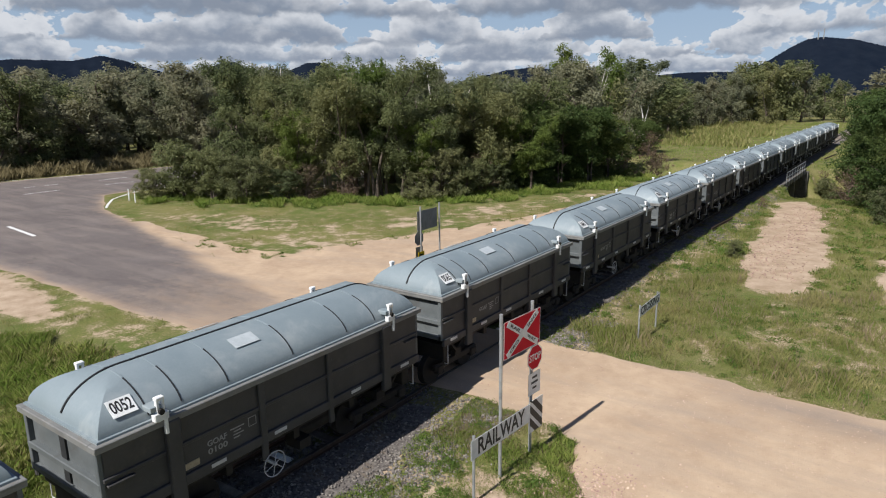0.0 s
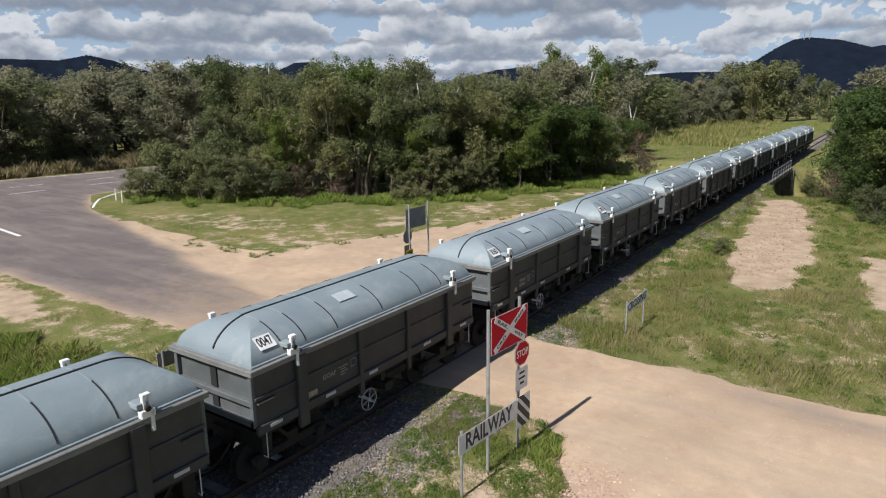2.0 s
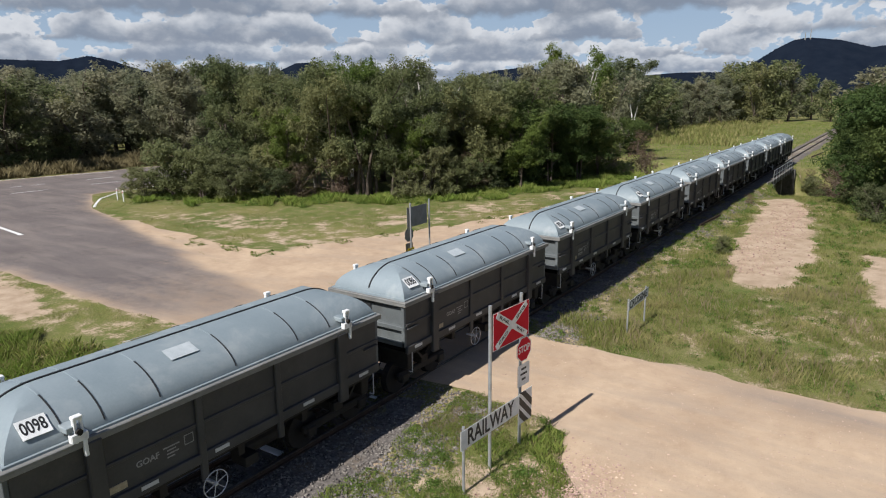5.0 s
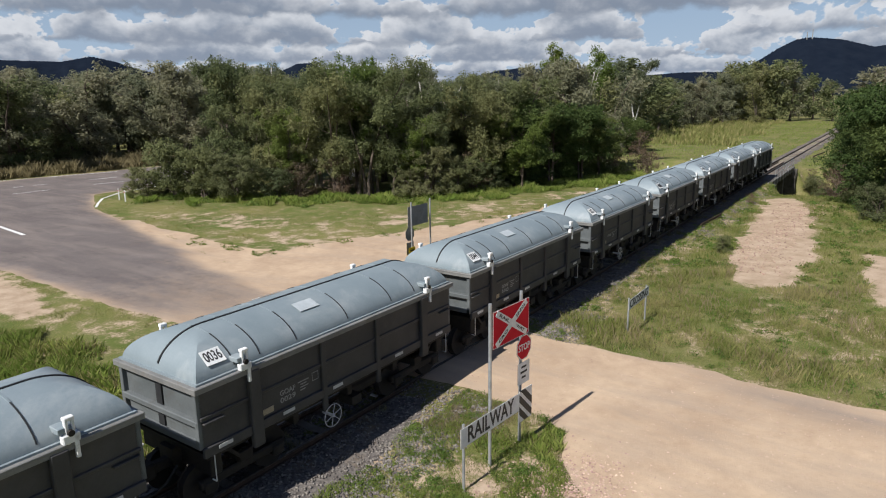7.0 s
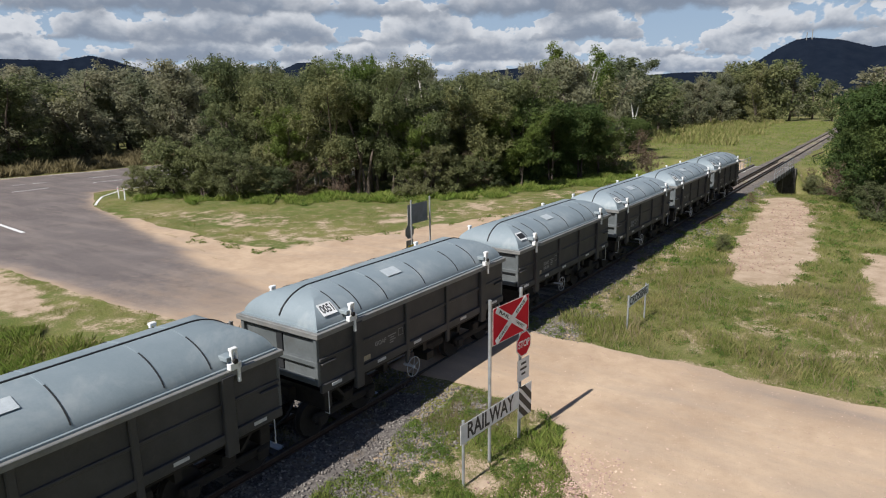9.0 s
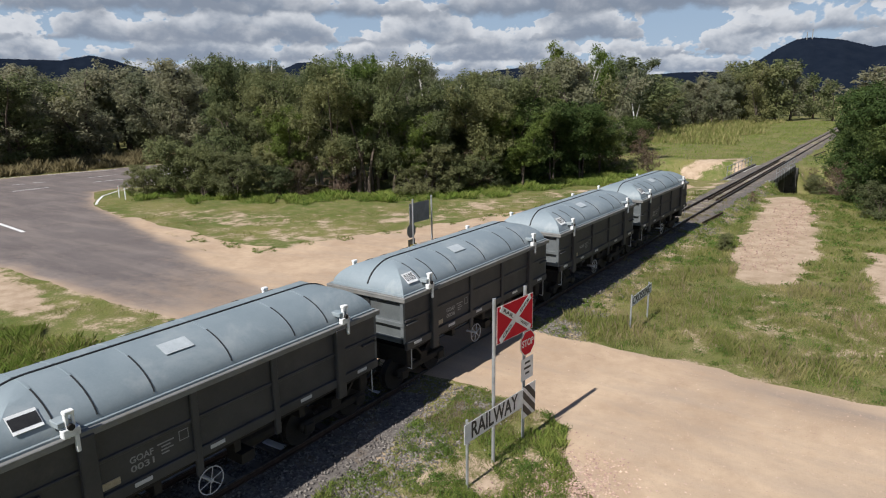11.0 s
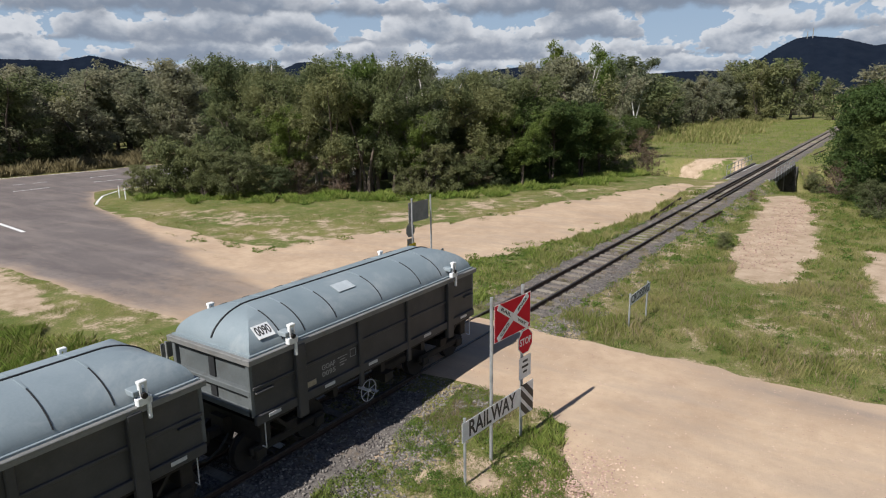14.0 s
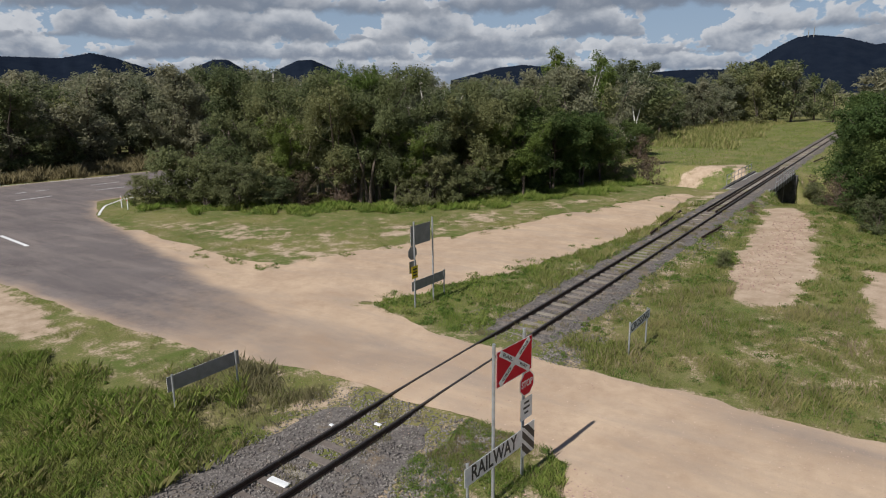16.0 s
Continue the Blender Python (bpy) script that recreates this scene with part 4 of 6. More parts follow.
def build_train():
    first = build_wagon()
    for i, (num, code) in enumerate(NUMBERS):
        w = first if i == 0 else copy_thing(first, pose(0, PITCH * (-i), 0))
        WAGONS.append(w)
    for w, (num, code) in zip(WAGONS, NUMBERS):
        board = [c for c in w.children_recursive if c.name.startswith("number_board")][0]
        lid_ob = board.parent
        m = lid_frame(0.96, -HALF_L + 0.63) @ Matrix.Translation((0, 0, 0.024))
        if num:
            letters("lid_number", num, 0.29, m, M_BLACK, lid_ob, 0.34, "black lid number")
        else:
            part("lid_number", box(B(), -0.19, 0.19, -0.1, 0.1, 0.0, 0.003, m=m), M_BLACK, lid_ob)
        side = Matrix.Translation((HALF_W - 0.088, -1.55, 1.76)) @ Matrix(((0, 0, 1, 0), (1, 0, 0, 0), (0, 1, 0, 0), (0, 0, 0, 1)))
        letters("wagon_code", "GOAF", 0.15, side @ Matrix.Translation((-0.30, 0.0, 0)), M_CODE, w, 0.40, "faded stencilled wagon code")
        if code:
            letters("wagon_code", code, 0.15, side @ Matrix.Translation((-0.30, -0.15, 0)), M_CODE, w, 0.40)
        for y, z, ln in ((0.12, 0.06, 0.30), (0.12, 0.0, 0.16), (0.14, -0.06, 0.22), (0.10, -0.12, 0.14)):
            part("data_line", box(B(), y - ln / 2, y + ln / 2, z - 0.012, z + 0.012, 0, 0.003, m=side), M_CODE, w)
        square = B()
        ring = [[square.verts.new(side @ Vector((0.45 + px * h, 0.04 + pz * h, 0.003))) for px, pz in ((-1, -1), (1, -1), (1, 1), (-1, 1))] for h in (0.09, 0.075)]
        for q in range(4):
            square.faces.new((ring[0][q], ring[0][(q + 1) % 4], ring[1][(q + 1) % 4], ring[1][q]))
        part("data_square", square, M_CODE, w, "small faded framed square")


build_train()


# ---- crossing signs ----
# boards stand along the line's direction: their faces look along +x or -x
def board_frame(x, y, z, facing):
    """Board coordinates: x to the reader's right, y up, z towards the reader, who stands on the side facing (+1 or -1 in x)."""
    right = Vector((0, facing, 0))
    m = Matrix((right, Vector((0, 0, 1)), Vector((facing, 0, 0)))).transposed().to_4x4()
    return Matrix.Translation((x, y, z)) @ m


def octagon(bm, r, z0, z1, m):
    bmesh.ops.create_cone(bm, cap_ends=True, segments=8, radius1=r, radius2=r, depth=z1 - z0, matrix=m @ Matrix.Translation((0, 0, (z0 + z1) / 2)) @ Matrix.Rotation(radians(22.5), 4, "Z"))
    return bm


def crossing_assembly(x, yl, yr, g, facing, name_label, back):
    """Two posts with a red target board, a stop sign, a notice, and the low board between a third post and the far one."""
    s = facing
    a = root("crossing_sign", x, (yl + yr) / 2, g, name_label, "road sign", "level crossing signs")
    def P(bx, by, bz, f=s):
        return Matrix.Translation((-x, -(yl + yr) / 2, -g)) @ board_frame(bx, by, bz, f)
    for y in (yl, yr):
        part("post", tube(B(), (0, y - (yl + yr) / 2, -0.3), (0, y - (yl + yr) / 2, 3.36 - g), 0.036, seg=12), M_GALV, a, "galvanised steel post")
    cy = (yl + yr) / 2 + 0.13 * s
    m = P(x + 0.05 * s, cy, 2.78)
    red = part("target_board", box(B(), -0.67, 0.67, -0.40, 0.40, -0.006, 0.0, m=m), M_BACK, a, "flat metal board")
    part("red_face", box(B(), -0.665, 0.665, -0.395, 0.395, 0.0, 0.004, m=m), M_RED, red, "red face of the board")
    edge = B()
    for b in ((-0.665, 0.665, 0.385, 0.395), (-0.665, 0.665, -0.395, -0.385), (-0.665, -0.655, -0.385, 0.385), (0.655, 0.665, -0.385, 0.385)):
        box(edge, *b, 0.004, 0.006, m=m)
    part("white_border", edge, M_WHITE, red)
    for ang, word in ((32, "CROSSING"), (-32, "RAILWAY")):
        mm = m @ Matrix.Translation((0, 0, 0.008 if ang > 0 else 0.014)) @ Matrix.Rotation(radians(ang), 4, "Z")
        arm = part("cross_arm", box(B(), -0.66, 0.66, -0.068, 0.068, 0.0, 0.005, m=mm), M_WHITE, red, "white arm of the cross")
        if word == "RAILWAY":
            letters("lettering", "RAIL", 0.095, mm @ Matrix.Translation((-0.33, 0, 0.008)), M_BLACK, arm, 0.42)
            letters("lettering", "WAY", 0.095, mm @ Matrix.Translation((0.36, 0, 0.008)), M_BLACK, arm, 0.36)
        else:
            letters("lettering", "CRO", 0.095, mm @ Matrix.Translation((-0.37, 0, 0.008)), M_BLACK, arm, 0.36)
            letters("lettering", "ING", 0.095, mm @ Matrix.Translation((0.38, 0, 0.008)), M_BLACK, arm, 0.36)
    ys = yr + 0.06 * s if s > 0 else yl + 0.06 * s
    m = P(x + 0.05 * s, ys, 2.09)
    st = part("stop_plate", octagon(B(), 0.30, -0.005, 0.0, m), M_BACK, a, "octagonal metal plate")
    part("stop_face", octagon(B(), 0.297, 0.0, 0.003, m), M_WHITE, st)
    part("stop_red", octagon(B(), 0.275, 0.003, 0.005, m), M_RED, st, "red octagon")
    letters("lettering", "STOP", 0.22, m @ Matrix.Translation((0, 0, 0.007)), M_WHITE, st, 0.44, "white lettering")
    m = P(x + 0.05 * s, ys, 1.50)
    nt = part("notice", box(B(), -0.23, 0.23, -0.25, 0.25, -0.006, 0.0, m=m), M_BACK, a)
    part("notice_face", box(B(), -0.23, 0.23, -0.25, 0.25, 0.0, 0.003, m=m), M_YELLOW if back else M_WHITE, nt)
    bars = B()
    for k, (w, h) in enumerate(((0.10, 0.05), (0.13, 0.05), (0.08, 0.05))):
        box(bars, -w, w, 0.14 - k * 0.12 - h / 2, 0.14 - k * 0.12 + h / 2, 0.003, 0.005, m=m)
    part("notice_lines", bars, M_BLACK, nt)
    if back:
        m2 = P(x - 0.05 * s, ys, 1.30, -s)
        part("yellow_plate", box(box(B(), -0.20, 0.20, -0.26, 0.26, 0.0, 0.006, m=m2), -0.2, 0.2, -0.26, 0.26, -0.006, 0, m=m2), M_YELLOW, a, "yellow plate on the back")
        bb = B()
        for k in range(3):
            box(bb, -0.13, 0.13, 0.13 - k * 0.13 - 0.03, 0.13 - k * 0.13 + 0.03, 0.006, 0.009, m=m2)
        part("plate_lines", bb, M_BLACK, a)
    a.matrix_basis = pose(x, (yl + yr) / 2, g, 0, 0, -5 if s > 0 else 0)
    return a


def low_board(x, y0, y1, g, z0, z1, facing, word, label, stripes=0, far_post=True):
    """A long white board on short posts with a word, and a striped marker at one end."""
    s = facing
    cy = (y0 + y1) / 2
    a = root("railway_board", x, cy, g, label, "road sign", "low boards at the crossing")
    def P(by, bz):
        return Matrix.Translation((-x, -cy, -g)) @ board_frame(x + 0.045 * s, by, bz, s)
    posts = [y0 + 0.14] + ([y1 - 0.14] if far_post else [])
    for y in posts:
        part("post", tube(B(), (0, y - cy, -0.3), (0, y - cy, z1 - g + 0.05), 0.03, seg=10), M_GALV, a, "galvanised steel post")
    m = P(cy, (z0 + z1) / 2)
    w, h = (y1 - y0) / 2, (z1 - z0) / 2
    bd = part("board", box(B(), -w, w, -h, h, -0.012, 0.0, 0.0, m=m), M_BACK, a, "metal back of the board")
    part("board_face", box(B(), -w, w, -h, h, 0.0, 0.004, m=m), M_WHITE, bd, "white face")
    letters("lettering", word, h * 2.3, m @ Matrix.Translation((-0.22 if stripes else 0, 0, 0.006)), M_BLACK, bd, (1.62 if stripes else w * 1.75), "black lettering")
    if stripes:
        mm = P(y1 - 0.22, (z0 + z1) / 2 - 0.12)
        mk = part("hazard_marker", box(B(), -0.25, 0.25, -0.37, 0.37, 0.004, 0.010, m=mm), M_WHITE, a, "black and white striped end marker")
        for k in range(3):
            z = 0.43 - k * 0.29
            bm = B()
            lo, hi = -0.37, 0.37
            steep = 1.0
            cut = [(-0.25, min(hi, z + 0.16)), (-0.25, max(lo, z - 0.02))]
            for edge_z, low in ((z - 0.02, True), (z + 0.16, False)):
                ex = edge_z - steep * 0.5
                cut += [(0.25, ex)] if ex >= lo else [((edge_z - lo) / steep - 0.25, lo)]
                if not low and edge_z > hi:
                    cut += [((edge_z - hi) / steep - 0.25, hi)]
            v = [bm.verts.new(mm @ Vector((px, pz, 0.012))) for px, pz in cut]
            bm.faces.new(v)
            r = bmesh.ops.extrude_face_region(bm, geom=bm.faces[:])
            bmesh.ops.translate(bm, verts=[e for e in r["geom"] if isinstance(e, bmesh.types.BMVert)], vec=(0.002 * s, 0, 0))
            part("stripe", bm, M_BLACK, mk)
    a.matrix_basis = pose(x, cy, g, 0, 0, -5 if stripes else 0)
    return a


crossing_assembly(4.31, -5.15, -4.02, -0.2, 1, "red level crossing sign with white cross and stop sign", False)
low_board(4.37, -6.32, -3.82, -0.2, 0.74, 1.15, 1, "RAILWAY", "white board lettered in black with a striped end marker", 1, False)
low_board(4.0, 3.95, 6.0, -0.2, 0.62, 0.95, 1, "CROSSING", "weathered white board lettered in black among the grass")
crossing_assembly(-5.05, 4.45, 5.72, -0.2, -1, "level crossing sign seen from its grey back", True)
low_board(-5.0, 4.22, 6.6, -0.2, 0.50, 0.90, -1, "RAILWAY", "long grey-backed board on short posts")
low_board(-4.85, -6.8, -4.45, -0.2, 0.55, 0.98, -1, "CROSSING", "long grey-backed board on short posts in long grass")


# ---- road furniture ----
def guide_post(x, y):
    p = root("guide_post", x, y, -0.2, "slim white roadside guide post", "guide post", "guide posts")
    part("post", box(B(), -0.05, 0.05, -0.03, 0.03, -0.1, 0.92, 0.01), M_WHITE, p)
    part("reflector", box(B(), -0.03, 0.03, -0.036, -0.03, 0.70, 0.80), M_RED, p, "small red reflector")


for x, y in ((-38.7, 11.6), (-40.2, 11.95), (-66.5, 14.5), (-65.5, 24)):
    guide_post(x, y)


def road_line(points, half, name="road_marking"):
    verts, faces = [], []
    pts = [Vector(p) for p in points]
    for i, p in enumerate(pts):
        d = (pts[min(i + 1, len(pts) - 1)] - pts[max(i - 1, 0)]).normalized()
        n = Vector((-d.y, d.x))
        for s in (-1, 1):
            q = p + n * half * s
            verts.append((q.x, q.y, float(ground_z(q.x, q.y)) + 0.016))
    for i in range(len(pts) - 1):
        faces.append((2 * i, 2 * i + 2, 2 * i + 3, 2 * i + 1))
    tagged(mesh_object(name, verts, faces, M_LINE), "worn white painted road line", "road marking", kind="structure")


curve = [(-44.9, 24), (-44.95, 17.3), (-44.3, 14.3), (-42.3, 11.7), (-40.0, 10.1), (-38.2, 9.0)]
road_line(curve, 0.09)
road_line([(-64.6, 3), (-64.2, 12.8), (-62.8, 17.7), (-61.8, 23.3), (-61.2, 30), (-61.6, 60)], 0.08)
for y in np.arange(2, 60, 7.0):
    road_line([(-51.8 - 0.02 * (y - 12) ** 2 * 0.2, y), (-51.8 - 0.02 * (y - 9) ** 2 * 0.2, y + 3.0)], 0.07)
    road_line([(-56.6, y + 2), (-56.6, y + 5.0)], 0.07)
road_line([(-36.4, 1.65), (-31.6, 1.18)], 0.12)
road_line([(-44, 2.3), (-39.5, 1.9)], 0.12)


# ---- hills ----
def hill(name, profile, dist, label):
    """A far wooded ridge shaped to fit the camera's view: (bearing, elevation) in degrees along its crest, from the
    camera.
    """
    cx, cy, ez = 10.5, -15.8, 7.5
    verts, faces = [], []
    b = np.arange(profile[0][0], profile[-1][0] + 0.01, 0.05)
    e = np.interp(b, [p[0] for p in profile], [p[1] for p in profile])
    k = np.exp(-np.linspace(-2, 2, 9) ** 2)
    e = np.convolve(np.pad(e, 4, "edge"), k / k.sum(), "valid")
    rng = np.random.default_rng(len(profile) + int(dist))
    for a, el_ in zip(b, e):
        h = max(0.5, math.tan(radians(el_)) * dist + ez)
        tuft = abs(rng.normal(0, dist * 0.0005))
        for frac, dd in ((0.0, -0.20), (0.45, -0.10), (0.8, -0.04), (0.97, -0.004), (1.0, 0.0), (0.0, 0.25)):
            r = dist * (1 + dd)
            verts.append((cx + r * math.sin(radians(a)), cy + r * math.cos(radians(a)), h * frac * (1 + (0.05 * float(wave(a * 1.3, frac * 9, 1.0)) if frac < 0.9 else 0)) + (tuft if frac == 1.0 else 0) - (0.5 if frac == 0 else 0)))
    n = 6
    for i in range(len(b) - 1):
        for j in range(n - 1):
            p = i * n + j
            faces.append((p, p + n, p + n + 1, p + 1))
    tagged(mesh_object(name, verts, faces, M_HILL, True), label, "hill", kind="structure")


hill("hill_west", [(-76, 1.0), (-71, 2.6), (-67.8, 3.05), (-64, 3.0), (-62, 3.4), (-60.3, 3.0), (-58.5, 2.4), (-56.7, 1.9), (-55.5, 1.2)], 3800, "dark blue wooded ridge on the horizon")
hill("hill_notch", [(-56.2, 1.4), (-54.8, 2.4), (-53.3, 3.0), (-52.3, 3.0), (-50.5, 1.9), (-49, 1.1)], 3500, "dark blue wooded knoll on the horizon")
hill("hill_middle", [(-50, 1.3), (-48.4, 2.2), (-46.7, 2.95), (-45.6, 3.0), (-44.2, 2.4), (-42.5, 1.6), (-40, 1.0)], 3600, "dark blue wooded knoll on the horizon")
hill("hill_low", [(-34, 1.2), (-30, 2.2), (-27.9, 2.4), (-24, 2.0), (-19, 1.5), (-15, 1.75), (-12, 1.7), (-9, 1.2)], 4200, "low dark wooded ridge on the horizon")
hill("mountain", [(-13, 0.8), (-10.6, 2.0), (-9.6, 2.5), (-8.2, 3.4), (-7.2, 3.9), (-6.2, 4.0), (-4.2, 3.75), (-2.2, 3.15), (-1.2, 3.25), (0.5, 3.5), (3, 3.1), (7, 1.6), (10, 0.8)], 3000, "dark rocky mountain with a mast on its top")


def build_mast(bearing, dist, height):
    x, y = 10.5 + dist * math.sin(radians(bearing)), -15.8 + dist * math.cos(radians(bearing))
    z = math.tan(radians(4.0)) * dist + 5
    p = root("radio_mast", x, y, z, "steel radio mast on the mountain, thickened to show from the camera", "mast", "masts on the mountain")
    # placed by bearing from the camera, pole thickened until it shows from there
    part("pole", tube(B(), (0, 0, -12), (0, 0, height), 2.2, 1.5, seg=6), M_BACK, p)


build_mast(-6.15, 2990, 34)
build_mast(-6.5, 2990, 24)


# ---- trees ----
def leaf_cloud(name, rng, centres, radii, per, size, material, flat=0.75):
    """Small folded-free leaves scattered in clumps; every leaf is a four-cornered blade of its own."""
    C = np.repeat(centres, per, 0)
    R = np.repeat(radii, per, 0)
    n = len(C)
    u = rng.normal(0, 1, (n, 3))
    u /= np.linalg.norm(u, axis=1, keepdims=True)
    rad = R * rng.uniform(0.05, 1.0, n) ** 0.6 * (1 + 0.10 * rng.normal(0, 1, n) * (rng.uniform(0, 1, n) > 0.8))
    P = C + u * rad[:, None] * np.array([1, 1, flat])
    # leaf faces look outwards from their clump and up, so that clumps have lit and shaded sides
    f = u * 0.85 + np.array([0, 0, 0.45]) + rng.normal(0, 0.6, (n, 3))
    f /= np.linalg.norm(f, axis=1, keepdims=True) + 1e-9
    d = rng.normal(0, 1, (n, 3)) + np.array([0, 0, -0.6])
    d -= f * np.sum(d * f, axis=1, keepdims=True)
    d /= np.linalg.norm(d, axis=1, keepdims=True) + 1e-9
    w = np.cross(f, d)
    s = size * rng.uniform(0.6, 1.4, n)[:, None]
    V = np.stack([P + w * s * 0.30, P - w * s * 0.30, P + d * s], 1).reshape(-1, 3)
    return array_mesh(name, V, 3, material)


def limb(bm, pts, radii, seg=6):
    rings = []
    for i, p in enumerate(pts):
        p = Vector(p)
        d = (Vector(pts[min(i + 1, len(pts) - 1)]) - Vector(pts[max(i - 1, 0)])).normalized()
        q = d.to_track_quat("Z", "Y").to_matrix()
        rings.append([bm.verts.new(p + q @ Vector((radii[i] * math.cos(2 * math.pi * k / seg), radii[i] * math.sin(2 * math.pi * k / seg), 0))) for k in range(seg)])
    for a, b in zip(rings[:-1], rings[1:]):
        for k in range(seg):
            bm.faces.new((a[k], a[(k + 1) % seg], b[(k + 1) % seg], b[k]))
    bm.faces.new(rings[-1])


def make_tree(name, seed, height, spread, clear, stems, leaf, bark, clumps, per, size, label, clump_r=0.75, droop=0.75, fine=True, girth=1.0):
    """A tree: tapered stems with limbs, and a crown of leaf clumps gathered round the limb ends."""
    rng = np.random.default_rng(seed)
    t = root(name, 0, 0, 0, label, "tree" if name != "shrub" else "shrub", "trees and shrubs of the bush")
    bm = B()
    tips = []
    for s in range(stems):
        lean = rng.normal(0, 0.10 + 0.10 * (stems > 1), 2) * height
        foot = rng.normal(0, 0.18 * (stems > 1) + 0.001, 2)
        top = height * rng.uniform(0.78, 0.97)
        pts, rad = [], []
        r0 = (height * 0.018 / math.sqrt(stems) + 0.03) * girth
        for k in range(7):
            f = k / 6
            pts.append((foot[0] + lean[0] * f * f + rng.normal(0, 0.05) * k * 0.5, foot[1] + lean[1] * f * f + rng.normal(0, 0.05) * k * 0.5, -0.3 + (top + 0.3) * f))
            rad.append(r0 * (1 - 0.86 * f) * (1.5 if k == 0 else 1))
        limb(bm, pts, rad, 7 if fine else 4)
        tips.append(pts[-1])
        nb = max(5, int(13 / stems) + 2)
        for b_ in range(nb):
            f = clear + (0.95 - clear) * (b_ + rng.uniform(0.1, 0.9)) / nb
            i = min(5, int(f * 6))
            g = f * 6 - i
            base = np.array(pts[i]) * (1 - g) + np.array(pts[i + 1]) * g
            a = rng.uniform(0, 6.283)
            # crown profile: widest a third of the way up
            fr = (f - clear) / (1 - clear)
            reach = spread * (0.55 + 0.9 * fr) * (1.15 - fr ** 2) * rng.uniform(0.65, 1.1)
            up = reach * rng.uniform(0.35, 0.8)
            lp, lr = [], []
            for k in range(4):
                q = k / 3
                lp.append((base[0] + math.cos(a) * reach * q + rng.normal(0, 0.06) * k, base[1] + math.sin(a) * reach * q + rng.normal(0, 0.06) * k, base[2] + up * q ** 1.3))
                lr.append(max(0.010, r0 * 0.42 * (1 - f * 0.5) * (1 - 0.85 * q)))
            limb(bm, lp, lr, 5 if fine else 3)
            tips += [lp[2], lp[3], tuple((np.array(lp[1]) + np.array(lp[2])) / 2)]
            for k in range(2 if fine else 0):
                a2 = a + rng.normal(0, 0.8)
                e = (lp[2][0] + math.cos(a2) * reach * 0.4, lp[2][1] + math.sin(a2) * reach * 0.4, lp[2][2] + rng.uniform(-0.1, 0.5) * reach * 0.4)
                limb(bm, [lp[2], e], [lr[2], 0.008], 3)
                tips.append(e)
    part("trunk", bm, bark, t, "", True)
    tips = np.array(tips)
    pick = rng.integers(0, len(tips), clumps)
    C = tips[pick] + rng.normal(0, 0.26 * spread ** 0.5, (clumps, 3)) * np.array([1, 1, 0.8])
    C[:, 2] = np.maximum(C[:, 2], height * clear * 0.55 + 0.25)
    C[:, 2] = np.minimum(C[:, 2], height - 0.2)
    R = clump_r * rng.uniform(0.55, 1.25, clumps)
    me = leaf_cloud("crown", rng, C, R, per, size, leaf, droop)
    c = new("crown", me)
    c.parent = t
    return t


